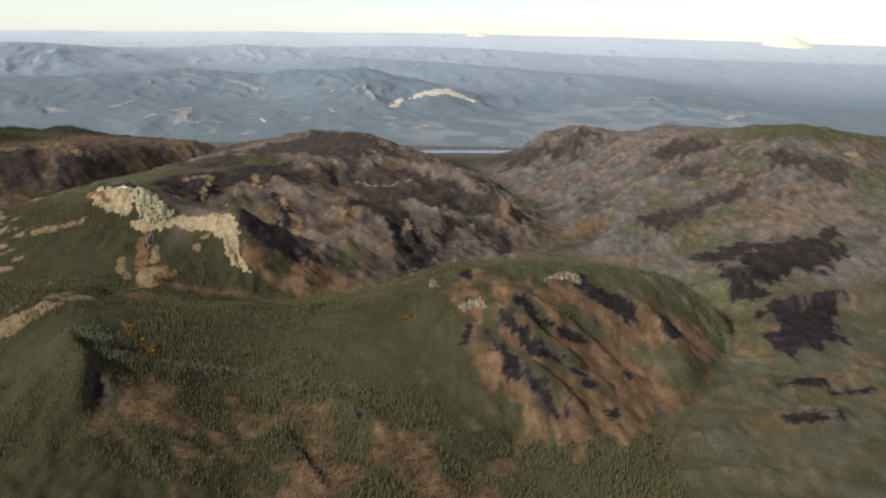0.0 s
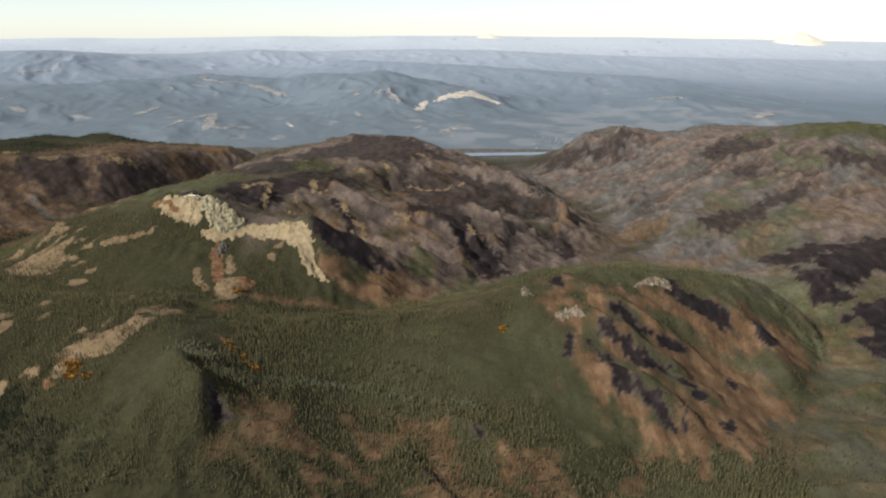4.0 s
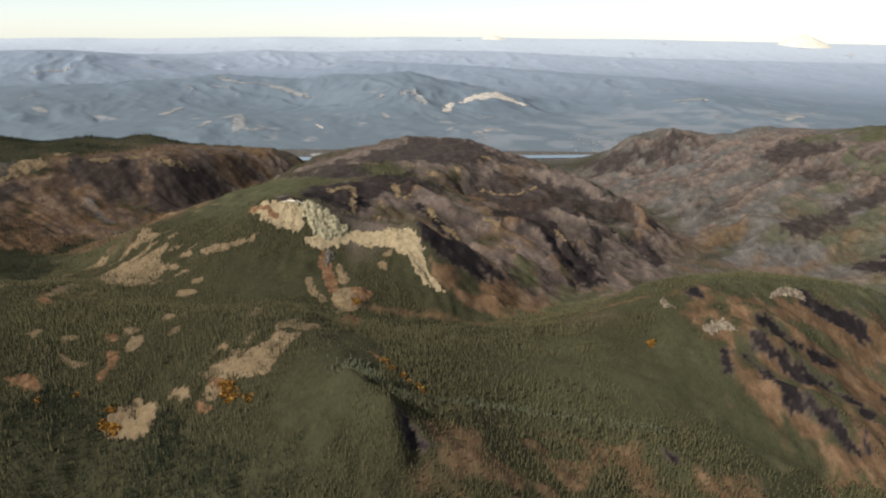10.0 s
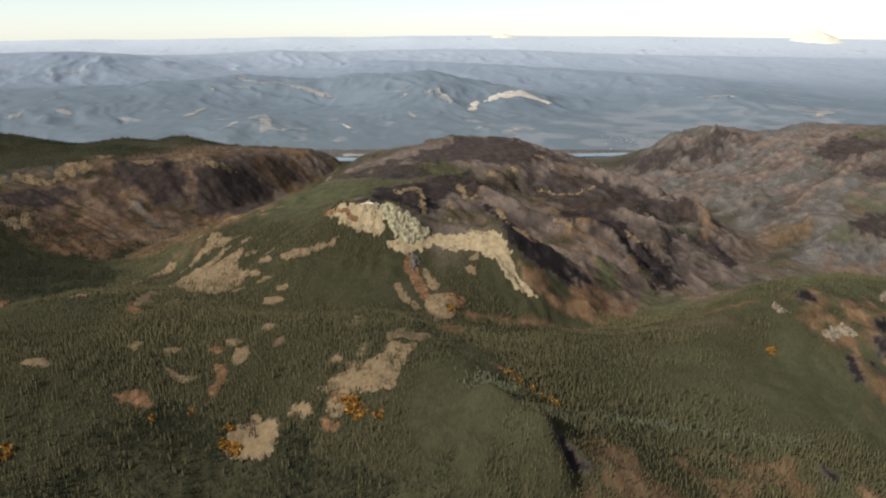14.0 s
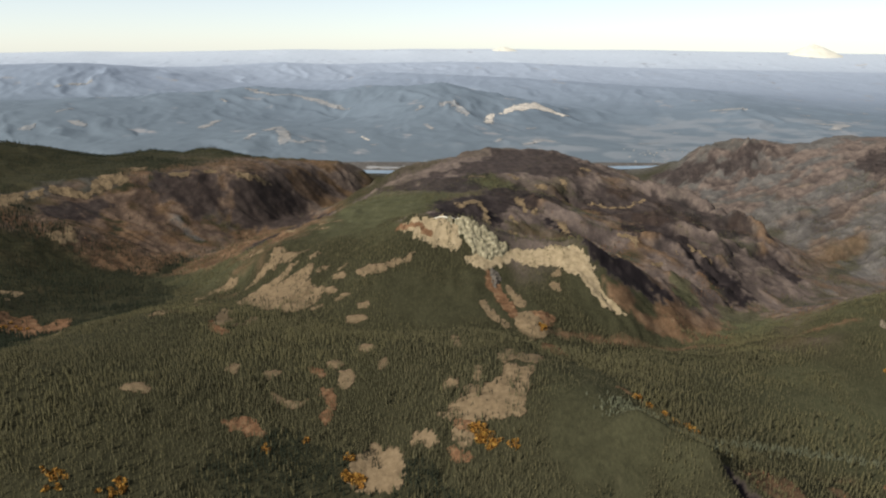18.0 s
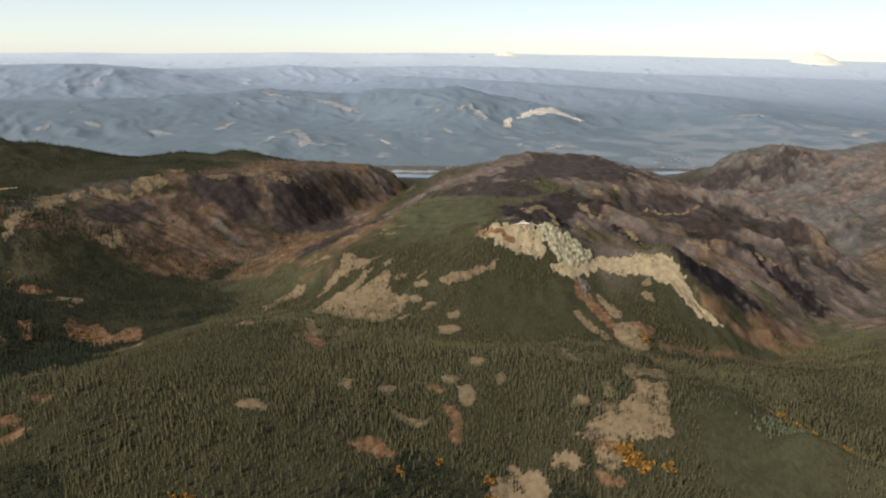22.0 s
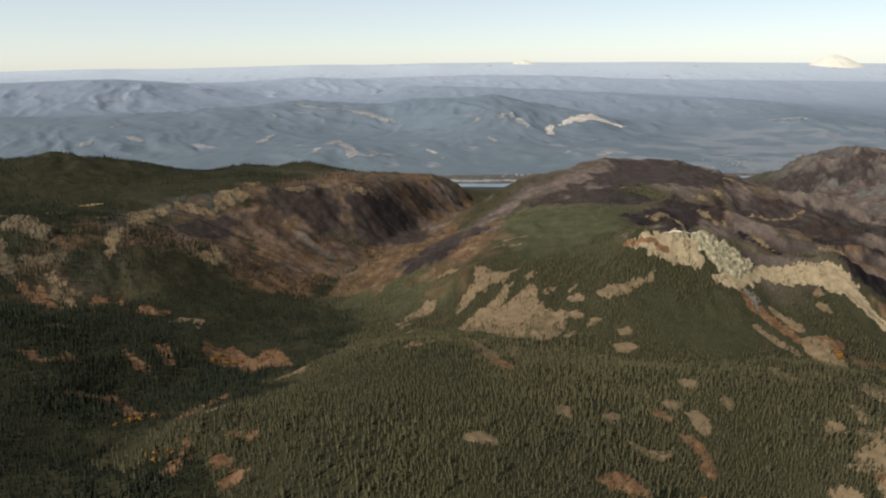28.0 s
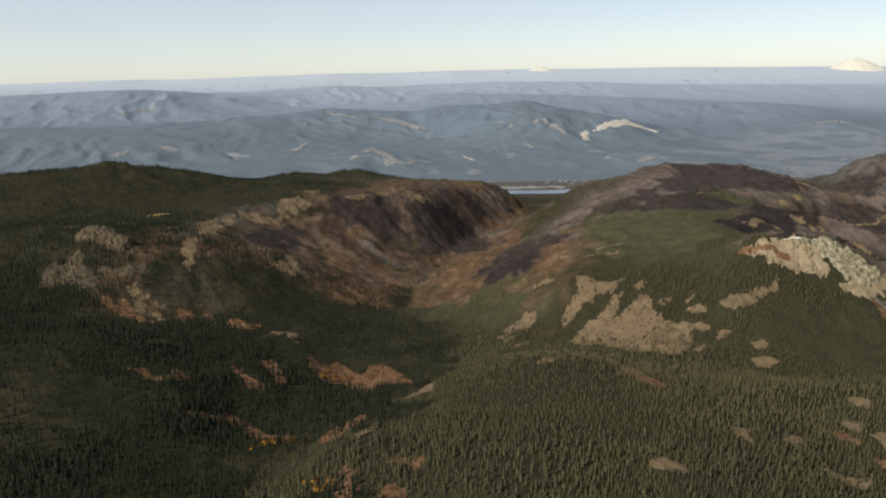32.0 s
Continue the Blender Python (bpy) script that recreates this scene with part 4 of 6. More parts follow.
# talus and clearings of the near hill
bare_area("talus_field", SCREE, "crumbling pale rock lip at a hilltop", (-206.5, 367), (-202.5, 370.5), (-203.5, 359), (-198, 368), (-197, 363), (-193, 369.5), (-189, 367.5), (-194.5, 352.5), (-198, 353), (-202.5, 354.5), (-206.5, 352), (-208, 355))
bare_area("talus_field", SCREE, "large grey-tan talus field below the hilltop", (-208.5, 346), (-204.5, 349.5), (-202, 346), (-197, 347), (-199.5, 334.5), (-202.5, 325.5), (-204.5, 318.5), (-204.5, 314.5), (-208, 316), (-212, 316.5), (-217, 318), (-222, 317.5), (-228, 320), (-232.5, 322), (-235.5, 324), (-232, 324.5), (-230, 328), (-226.5, 329), (-224.5, 333), (-224.5, 338), (-220, 336.5), (-216.5, 337.5), (-213.5, 336.5), (-210.5, 339))
bare_area("talus_field", SCREE, "small tan talus spot beside firs", (-232.5, 341.5), (-230, 345), (-227.5, 342.5), (-228.5, 338))
bare_area("talus_field", SCREE, "small tan talus spot beside firs", (-219, 351), (-218, 349), (-219, 341), (-220, 342))
bare_area("talus_field", SCREE, "grey talus spot with orange shrubs", (-229.5, 315.5), (-226, 312), (-223, 309.5), (-224.5, 307.5), (-227.5, 308.5), (-230, 312))
bare_area("talus_field", REDDISH, "clearing with red shrubs beside a talus field", (-228.5, 319.5), (-224, 318), (-223, 314.5), (-225.5, 313), (-228.5, 316.5))
bare_area("talus_field", SCREE, "grey-tan talus field edged with orange shrubs", (-267.5, 306), (-264.5, 310), (-262, 311.5), (-259, 315.5), (-256, 312), (-253.5, 313.5), (-250.5, 311), (-249, 307.5), (-249, 302.5), (-249.5, 295.5), (-255.5, 295.5), (-263.5, 296.5), (-268, 300))
bare_area("talus_field", SCREE, "small tan talus spot beside firs", (-245.5, 312.5), (-243.5, 317.5), (-241, 317.5), (-238.5, 314.5), (-236.5, 310.5), (-239, 310), (-242, 313), (-244, 310.5))
bare_area("clearing", REDDISH, "clearing with red shrubs beside a talus field", (-231.5, 307.5), (-228, 305), (-224.5, 300), (-227.5, 300), (-230, 304))
bare_area("clearing", REDDISH, "clearing with red autumn shrubs", (-316, 320.5), (-312.5, 323), (-307, 324), (-304.5, 321), (-301, 317.5), (-305, 317), (-309, 319), (-313, 318))
bare_area("clearing", REDDISH, "narrow clearing with red autumn shrubs", (-282.5, 343.5), (-279.5, 342.5), (-276.5, 337.5), (-276.5, 328.5), (-276.5, 324.5), (-279, 324), (-280, 327.5), (-278.5, 332), (-279.5, 337), (-281.5, 340.5))
bare_area("clearing", SCREE, "bare stony clearing in fir forest", (-276.5, 356), (-273, 356.5), (-270, 351), (-270.5, 346), (-273.5, 344), (-275.5, 348))
bare_area("clearing", SCREE, "curved bare clearing in fir forest", (-302, 339), (-299, 337), (-295.5, 335.5), (-291, 334.5), (-287.5, 337), (-290, 333), (-294.5, 333), (-298.5, 335.5))
bare_area("clearing", SCREE, "tiny bare clearing in fir forest", (-322.5, 353), (-322, 357), (-319, 356), (-319, 351))
bare_area("clearing", SCREE, "tiny bare clearing in fir forest", (-306.5, 352), (-304, 354.5), (-301.5, 354), (-304.5, 349))
bare_area("clearing", SCREE, "small bare stony clearing in fir forest", (-357.5, 331), (-354.5, 334.5), (-351, 336.5), (-347.5, 333), (-348, 330.5), (-352.5, 331))
bare_area("clearing", SCREE, "tiny bare clearing in fir forest", (-270.5, 381), (-266, 382), (-264, 378), (-266, 374.5), (-269.5, 377.5))
bare_area("clearing", SCREE, "tiny bare clearing in fir forest", (-282.5, 363), (-279, 365), (-276.5, 361.5), (-279.5, 359.5))
bare_area("clearing", REDDISH, "tiny clearing with red shrubs", (-288.5, 358.5), (-285, 358), (-281.5, 352.5), (-284.5, 351))
bare_area("clearing", SCREE, "tiny bare clearing in fir forest", (-227.5, 390.5), (-224, 388.5), (-224.5, 375), (-227.5, 375.5))
bare_area("clearing", SCREE, "tiny bare clearing in fir forest", (-259.5, 364), (-257.5, 368), (-257, 361.5), (-259, 358.5))
# west flank of the main mountain and the ridge before it
bare_area("talus_field", SCREE, "broad pale talus slope dotted with small firs", (-353.5, 485.5), (-341.8, 497.3), (-335.9, 498), (-326.1, 508.8), (-321.1, 510.6), (-326.1, 501.0), (-332.4, 491.9), (-324.9, 492.7), (-318.5, 499), (-312.4, 503.3), (-309.5, 496), (-311.5, 487), (-309.2, 479.2), (-304.0, 474), (-299.0, 467.6), (-301, 459), (-303.4, 452.6), (-309, 446), (-314.5, 444.0), (-321, 450), (-330.2, 451.4), (-338, 463), (-344.5, 470))
bare_area("talus_field", SCREE, "pale talus streak on the wooded flank", (-352.6, 504.3), (-351, 514), (-347.5, 520.0), (-340.5, 524.3), (-341.1, 535.5), (-336.6, 538.8), (-331.9, 529.0), (-325, 527), (-316.5, 524.4), (-321, 519), (-327, 513.5), (-332.2, 517.4), (-337, 514), (-341, 516.5), (-346.8, 510.5))
bare_area("talus_field", SCREE, "small talus spot at the forest edge", (-299, 467.5), (-293.5, 467), (-290.5, 463.5), (-294, 462))
bare_area("talus_field", SCREE, "small talus spot at the forest edge", (-294, 482), (-290, 481.5), (-287.5, 478), (-294, 477))
bare_area("talus_field", SCREE, "small talus spot at the forest edge", (-282, 435.5), (-274.5, 436.5), (-271.5, 433.5), (-278, 430.5), (-282, 431.5))
bare_area("talus_field", SCREE, "small talus spot at the forest edge", (-276.5, 447), (-272, 448), (-272, 444.5), (-275.5, 444))
bare_area("talus_field", SCREE, "red-brown streak on the wooded flank", (-387.4, 511.2), (-380.4, 526.9), (-370.1, 533.2), (-366.7, 529.2), (-374.0, 523.5), (-381.7, 512.1))
bare_place("talus_field", SCREE, "small talus spot at the forest edge", (-311.9, 512.4, 1.26), (-308.4, 514.9, 1.08))
bare_place("talus_field", SCREE, "small talus spot at the forest edge", (-304, 492.3, 1.19), (-300.5, 494.8, 1.02))
bare_place("talus_field", SCREE, "small talus spot at the forest edge", (-290.6, 491.4, 1.05), (-287.1, 493.9, 0.9))
bare_place("talus_field", SCREE, "small talus spot at the forest edge", (-301.1, 447.6, 1.12), (-297.6, 450.1, 0.96))
bare_place("talus_field", SCREE, "small talus spot at the forest edge", (-288.5, 455.3, 0.84), (-285, 457.8, 0.72))
bare_place("talus_field", SCREE, "small talus spot at the forest edge", (-384.6, 504.6, 1.26), (-381.1, 507.1, 1.08))
bare_place("talus_field", SCREE, "small talus spot at the forest edge", (-331.5, 433, 0.91), (-328, 435.5, 0.78))
bare_place("talus_field", SCREE, "thin pale streak on the wooded flank", (-379.9, 487.8, 1.1), (-373.2, 498.9, 1.5))
bare_place("talus_field", SCREE, "thin pale streak on the wooded flank", (-345, 597.4, 1.1), (-337.6, 590.5, 1.5))
bare_place("talus_field", SCREE, "thin pale streak on the wooded flank", (-325, 582.2, 1.1), (-309.3, 569.7, 1.5))
bare_place("talus_field", SCREE, "thin pale streak on the wooded flank", (-316.9, 588.2, 1.1), (-303.6, 590.4, 1.5))
bare_place("talus_field", SCREE, "thin pale streak on the wooded flank", (-362.2, 558.1, 1.1), (-351.4, 556.3, 1.5))
bare_place("talus_field", SCREE, "thin pale streak on the wooded flank", (-378.3, 418.2, 1.1), (-362.3, 440, 1.5))
bare_area("talus_field", SCREE, "bare stony crest at the forest edge", (-351.5, 454), (-346.5, 449), (-344.5, 430.5), (-339.5, 427.5), (-336.5, 425.5), (-339.5, 405), (-343.5, 407), (-346.5, 417), (-349, 431.5))
bare_area("talus_field", REDDISH, "red shrubs along a stony crest", (-347, 413.5), (-341, 402.5), (-333, 396), (-336, 392.5), (-341.5, 398))
bare_area("clearing", SCREE, "tiny bare clearing in fir forest", (-331, 436.5), (-328.5, 434), (-329.5, 419.5), (-335, 406.5))
bare_area("clearing", SCREE, "narrow bare strip along a forest ridge", (-379, 417.5), (-371.5, 423.5), (-361.5, 457), (-366, 430.5), (-373, 420))
# shrub slopes of the left hollow
bare_area("shrub_slope", REDDISH, "rust-red shrub slope between dark firs", (-484.5, 472.5), (-478.5, 468), (-472.5, 467), (-470, 474.5), (-465, 469.5), (-459, 461.5), (-456, 457), (-454, 472.5), (-448.5, 473.5), (-440.5, 456.5), (-435.5, 444), (-431, 433), (-439.5, 438.5), (-445, 441.5), (-448.5, 438), (-450, 432.5), (-455, 438.5), (-463.5, 447.5), (-469.5, 450), (-475.5, 453.5), (-479, 459))
bare_area("shrub_slope", REDDISH, "long rust-red shrub strip in a hollow", (-515.5, 393), (-511.5, 396.5), (-505.5, 403.5), (-501.5, 405), (-496, 401), (-487, 386), (-480.5, 382), (-474, 378.5), (-478, 376.5), (-485, 378), (-491, 383.5), (-499, 394), (-504.5, 395), (-510, 392.5))
bare_area("shrub_slope", REDDISH, "rust-red and tan slope at a ridge foot", (-461.5, 366.5), (-461.5, 374.5), (-457.5, 377.5), (-454, 380), (-449.5, 385.5), (-447.5, 381), (-450.5, 374.5), (-454, 366), (-456, 361.5))
bare_area("shrub_slope", SCREE, "small stony slope on a forest ridge", (-449.5, 357), (-445.5, 360.5), (-442, 368.5), (-442.5, 359.5), (-445.5, 355))
bare_area("shrub_slope", REDDISH, "rust-red shrub tongue between dark firs", (-502, 455.5), (-499, 458), (-494.5, 451), (-489, 440), (-492, 440), (-497.5, 447.5))
bare_area("shrub_slope", REDDISH, "rust-red shrub tongue between dark firs", (-513, 446), (-505.5, 437), (-499.5, 433.5), (-495.5, 431), (-500.5, 428.5), (-506, 433.5))
bare_area("shrub_slope", REDDISH, "rust-red shrub strip between dark firs", (-548.5, 422.5), (-544.5, 424.5), (-537, 415.5), (-531.5, 419.5), (-533.5, 432.5), (-527, 423), (-524, 421), (-529.5, 416.5), (-536, 411))
bare_area("shrub_slope", REDDISH, "red shrub clearing on a forest ridge", (-451.5, 319), (-450, 325.5), (-448, 328.5), (-445, 327), (-444, 324.5), (-446.5, 321.5), (-447.5, 318.5))
bare_area("shrub_slope", REDDISH, "small red shrub clearing", (-450, 336.5), (-449, 339.5), (-446, 333.5), (-447, 330))
bare_area("shrub_slope", REDDISH, "red shrub clearing on a forest ridge", (-431, 313), (-428.5, 317), (-424, 317), (-425, 314), (-429, 310.5))
bare_area("shrub_slope", SCREE, "narrow stony strip along a forest ridge", (-432, 406.5), (-427.5, 415), (-422, 421), (-424, 409))
bare_area("shrub_slope", SCREE, "small pale ledge in fir forest", (-553, 452.5), (-552, 465), (-547.5, 460), (-549, 454.5))
bare_area("shrub_slope", SCREE, "small pale ledge in fir forest", (-512, 498.5), (-512, 518.5), (-506, 520), (-509, 513.5))
bare_area("shrub_slope", SCREE, "small pale ledge in fir forest", (-505.5, 523), (-501, 521), (-494, 494.5), (-501.5, 511.5))
# chutes and aprons of the left range
bare_area("talus_field", REDDISH, "rust-brown chute between dark fir ribs", (-617, 546), (-613.5, 548), (-604, 535.5), (-588.5, 517), (-594.5, 518.5), (-606.5, 532))
bare_area("talus_field", REDDISH, "rust-brown chute between dark fir ribs", (-608, 547.5), (-602, 545), (-591, 527), (-574.5, 509.5), (-581, 509), (-596, 530.5))
bare_area("talus_field", SCREE, "tan chute between dark fir ribs", (-606, 559), (-603.5, 563.5), (-596, 552), (-583.5, 526.5), (-587, 527.5), (-597.5, 546.5))
bare_area("talus_field", SCREE, "tan chute between dark fir ribs", (-594, 555.5), (-589, 552), (-579, 535.5), (-568, 512), (-572.5, 510), (-583.5, 532.5))
bare_area("talus_field", REDDISH, "rust-brown talus tongue under the rim", (-568.5, 531.5), (-573.5, 551), (-569, 547.5), (-568.5, 554), (-564.5, 542.5), (-560.5, 520.5))
bare_area("talus_field", REDDISH, "rust-brown talus tongue under the rim", (-564, 559.5), (-555, 546.5), (-541.5, 516), (-550.5, 530.5))
bare_area("talus_field", REDDISH, "rust-brown talus tongue under the rim", (-537, 523), (-535, 532.5), (-527, 527), (-519.5, 529), (-523, 513.5), (-529.5, 510))
bare_area("talus_field", BROWN_SCREE, "brown stony apron below a crag", (-658, 560), (-657.5, 571.5), (-652, 581), (-652.5, 592.5), (-647, 589.5), (-640, 578), (-630.5, 568.5), (-625.5, 558), (-631.5, 555), (-641.5, 559.5), (-647, 554), (-651.5, 547.5))
bare_area("talus_field", BROWN_SCREE, "brown stony ledge below a crag", (-632.5, 576.5), (-622, 576.5), (-613, 581), (-605, 585), (-604.5, 576.5), (-612.5, 570.5), (-623, 571))
bare_area("talus_field", SCREE, "pale rock streak on a burnt face", (-534, 626), (-529.5, 633.5), (-523, 628.5), (-529.5, 650), (-521, 638.5), (-514.5, 626), (-521, 620.5), (-528.5, 620.5))
# rims and ledges of the left range
bare_place("talus_field", SCREE, "pale talus streak on the wooded flank", (-384.1, 517.4, 1.8), (-366.2, 529.6, 1.9))
bare_place("clearing", SCREE, "tiny bare clearing in fir forest", (-267, 380, 2))
bare_place("clearing", SCREE, "tiny bare clearing in fir forest", (-226, 394, 1.5))
bare_place("clearing", REDDISH, "small red shrub clearing", (-434.9, 338.4, 1.3), (-426.9, 335, 1.3))
bare_place("clearing", REDDISH, "small red shrub clearing", (-433.8, 322.1, 2))
bare_place("clearing", REDDISH, "strip of orange shrubs in a gully", (-162.1, 337, 0.74), (-157, 333.2, 0.98), (-153, 328.4, 0.73))
bare_place("talus_field", SCREE, "thin pale ledge on the wooded plateau", (-684, 648, 1.2), (-673, 644, 1.2))
bare_place("talus_field", SCREE, "thin pale ledge on the wooded plateau", (-652, 657, 0.8), (-644.3, 662.1, 0.79))
bare_place("talus_field", SCREE, "thin pale ledge on the wooded plateau", (-613.8, 653.2, 0.76), (-610.7, 662.6, 0.76))
bare_area("talus_field", SCREE, "pale broken ledge along the plateau rim", (-561, 786), (-547, 804), (-535, 785), (-548, 761), (-555, 745))
bare_area("talus_field", SCREE, "pale broken ledge along the plateau rim", (-587, 741), (-574, 743), (-562, 747), (-551, 738), (-565, 732), (-581, 729))
bare_area("talus_field", SCREE, "pale broken ledge along the plateau rim", (-604, 682), (-599, 715), (-584, 689), (-585, 657), (-593, 656))
bare_area("talus_field", SCREE, "pale broken ledge along the plateau rim", (-589, 609), (-598, 639), (-587, 642), (-580, 599), (-578, 585))
bare_area("talus_field", SCREE, "pale rock spot on the plateau rim", (-505, 824), (-492, 842), (-490, 831), (-503, 817))
bare_area("talus_field", SCREE, "pale rock band on the plateau rim", (-453, 867), (-431, 876), (-416, 888), (-439, 859))
bare_area("talus_field", SCREE, "pale broken ledge along the plateau rim", (-591, 715), (-588, 727), (-581, 711), (-585, 703))
bare_area("talus_field", SCREE, "pale rock spot on the plateau rim", (-545, 832), (-535, 840), (-531, 821), (-539, 813))
bare_area("talus_field", SCREE, "pale rock spot on the plateau rim", (-482, 854), (-476, 868), (-468, 861), (-478, 848))
bare_place("talus_field", SCREE, "pale rock streak on a burnt face", (-530.8, 621.5, 2.4), (-519.9, 619.5, 2.4))
bare_place("meadow", STRAW, "small straw-yellow meadow on the wooded plateau", (-644.2, 701, 3), (-637.9, 711.5, 2))
bare_place("clearing", SCREE, "small stony clearing on the wooded plateau", (-621.9, 675.4, 2))
# pale spots of the burnt mountain
bare_place("talus_field", SCREE, "pale spot on the green mesa slope", (455.5, 802, 3.6), (461.5, 792.7, 2.7))
bare_place("sandbar", PALE_CLEARING, "pale sand flat beside the river", (-330, 1236, 5), (-280, 1232, 7), (-230, 1230, 4))
bare_place("talus_field", SCREE, "pale rock streak on the burnt gullied mountain", (-217.9, 603.2, 1.2), (-213, 596.7, 1.6), (-204.7, 614.4, 2), (-199.1, 618.9, 1.6), (-197.3, 594.7, 1.6), (-195.6, 578.6, 0.96), (-194.6, 575, 0.38))
bare_place("talus_field", SCREE, "pale rock streak on the burnt gullied mountain", (-167.6, 639.3, 1.3), (-165.2, 630.4, 2.1), (-162.9, 616.9, 1.2))
bare_place("talus_field", SCREE, "pale rock streak on the burnt gullied mountain", (-176.2, 602, 1.2), (-172.9, 590.7, 0.98))
bare_place("talus_field", SCREE, "pale rock streak on the burnt gullied mountain", (-179.9, 576.3, 1.5), (-175.6, 575.6, 1.1))
bare_place("talus_field", SCREE, "pale rock streak on the burnt gullied mountain", (-156.1, 616.1, 1.2), (-153.6, 628.5, 0.84))
bare_place("talus_field", SCREE, "pale rock streak on the burnt gullied mountain", (-160.2, 751.5, 1.3), (-154.7, 743.2, 2))
bare_place("talus_field", SCREE, "pale rock streak on the burnt gullied mountain", (-198.3, 738.5, 0.99), (-186.9, 723.9, 1.2))
bare_place("talus_field", SCREE, "pale rock streak on the burnt gullied mountain", (-139.9, 724.9, 1.5), (-130.9, 723.3, 1.7))
bare_place("talus_field", SCREE, "pale rock streak on the burnt gullied mountain", (-109.3, 747.6, 1.8), (-107.3, 743.7, 1.2))
bare_place("talus_field", SCREE, "pale rock streak on the burnt gullied mountain", (-79.5, 806.4, 1.4), (-71.8, 805.3, 1.4))
bare_place("talus_field", SCREE, "pale rock streak on the burnt gullied mountain", (-137.9, 616.4, 1.4), (-134.9, 600.1, 2), (-130, 591.9, 1.2))
bare_place("talus_field", SCREE, "pale rock streak on the burnt gullied mountain", (-126, 586.1, 1.2), (-117.3, 584.7, 1.6), (-117.8, 510.2, 1))
bare_place("talus_field", SCREE, "pale rock streak on the burnt gullied mountain", (-89.6, 730.5, 0.74), (-68.4, 724.9, 1.2), (-45.5, 732.8, 1.2), (-32, 747.9, 0.77))
bare_place("talus_field", SCREE, "pale rock streak on the burnt gullied mountain", (-93.4, 603.8, 1), (-82.7, 599.7, 1.8), (-83, 589.7, 1))
bare_place("talus_field", SCREE, "pale rock streak on the burnt gullied mountain", (-78.7, 564.1, 0.96), (-71.7, 567.8, 0.77))
bare_place("talus_field", SCREE, "pale rock streak on the burnt gullied mountain", (-30.1, 622.6, 1.1), (-27.6, 602.2, 1.5), (-19.9, 604.4, 1.1))
bare_place("talus_field", SCREE, "pale rock streak on the burnt gullied mountain", (-52.6, 590.8, 0.81), (-48.5, 589.1, 0.61))
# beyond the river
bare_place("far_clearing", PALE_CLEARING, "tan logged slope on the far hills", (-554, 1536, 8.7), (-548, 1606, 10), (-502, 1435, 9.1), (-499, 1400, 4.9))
bare_place("far_clearing", PALE_CLEARING, "tan logged slope on the far hills", (-491, 1409, 4), (-469, 1402, 3.9), (-455, 1424, 4))
bare_place("far_clearing", PALE_CLEARING, "tan logged slope on the far hills", (-570, 1411, 4), (-564, 1448, 5.2))
bare_place("far_clearing", PALE_CLEARING, "tan logged slope on the far hills", (-686, 1985, 4.2), (-632, 1938, 4.1), (-576, 1946, 5.5), (-528, 1918, 6.7), (-460, 1889, 7.9), (-429, 1867, 5.2))
bare_place("far_clearing", PALE_CLEARING, "tan logged slope on the far hills", (-702, 1989, 2.8), (-677, 1996, 4.3))
bare_place("far_clearing", PALE_CLEARING, "tan logged slope on the far hills", (-738, 1884, 4.1), (-720, 1858, 2.7))
bare_place("far_clearing", PALE_CLEARING, "tan logged slope on the far hills", (-700, 1579, 6.9), (-694, 1615, 5.9), (-694, 1672, 3.6))
bare_place("far_clearing", PALE_CLEARING, "tan logged slope on the far hills", (-1005, 1611, 2.5), (-997, 1666, 2.6))
bare_place("far_clearing", PALE_CLEARING, "tan logged slope on the far hills", (-944, 1545, 6), (-922, 1534, 7.1))
bare_place("far_clearing", PALE_CLEARING, "tan logged slope on the far hills", (-1000, 1481, 9.4), (-1000, 1502, 5.9))
bare_place("far_clearing", PALE_CLEARING, "tan logged slope on the far hills", (-338, 1429, 3), (-331, 1434, 2))
bare_place("far_clearing", PALE_CLEARING, "tan logged slope on the far hills", (-239, 1614, 3.3), (-227, 1583, 4.4))
bare_place("far_clearing", PALE_CLEARING, "tan logged slope on the far hills", (-203, 1741, 8.4), (-177, 1760, 9.7), (-164, 1713, 8.2), (-151, 1685, 5.8))
bare_place("far_clearing", PALE_CLEARING, "tan logged slope on the far hills", (-249, 1752, 4.8), (-260, 1724, 3.6))
bare_place("far_clearing", PALE_CLEARING, "tan logged slope on the far hills", (-21, 1648, 2.3), (-2, 1655, 2.3))
bare_place("far_clearing", PALE_CLEARING, "tan logged slope on the far hills", (503, 2112, 3.1), (525, 2106, 3.1))
bare_place("far_clearing", PALE_CLEARING, "tan logged slope on the far hills", (495, 1923, 5.6), (529, 1917, 9.9), (552, 1892, 9.8))
bare_place("far_clearing", PALE_CLEARING, "tan logged slope on the far hills", (661, 1718, 11), (705, 1700, 13), (661, 1650, 8.9))
bare_place("far_clearing", PALE_CLEARING, "tan logged slope on the far hills", (683, 1854, 2.8), (707, 1858, 2.8))
bare_place("far_clearing", PALE_CLEARING, "tan logged slope on the far hills", (944, 2023, 6.4), (937, 2000, 6.3))
bare_place("far_clearing", PALE_CLEARING, "tan logged slope on the far hills", (804, 1801, 2.8), (824, 1795, 4.3))
bare_place("far_clearing", PALE_CLEARING, "tan logged slope on the far hills", (-1321, 2351, 7.3), (-1272, 2376, 9.1))
bare_place("far_clearing", PALE_CLEARING, "tan logged slope on the far hills", (-1347, 2315, 5.4), (-1335, 2308, 5.4))
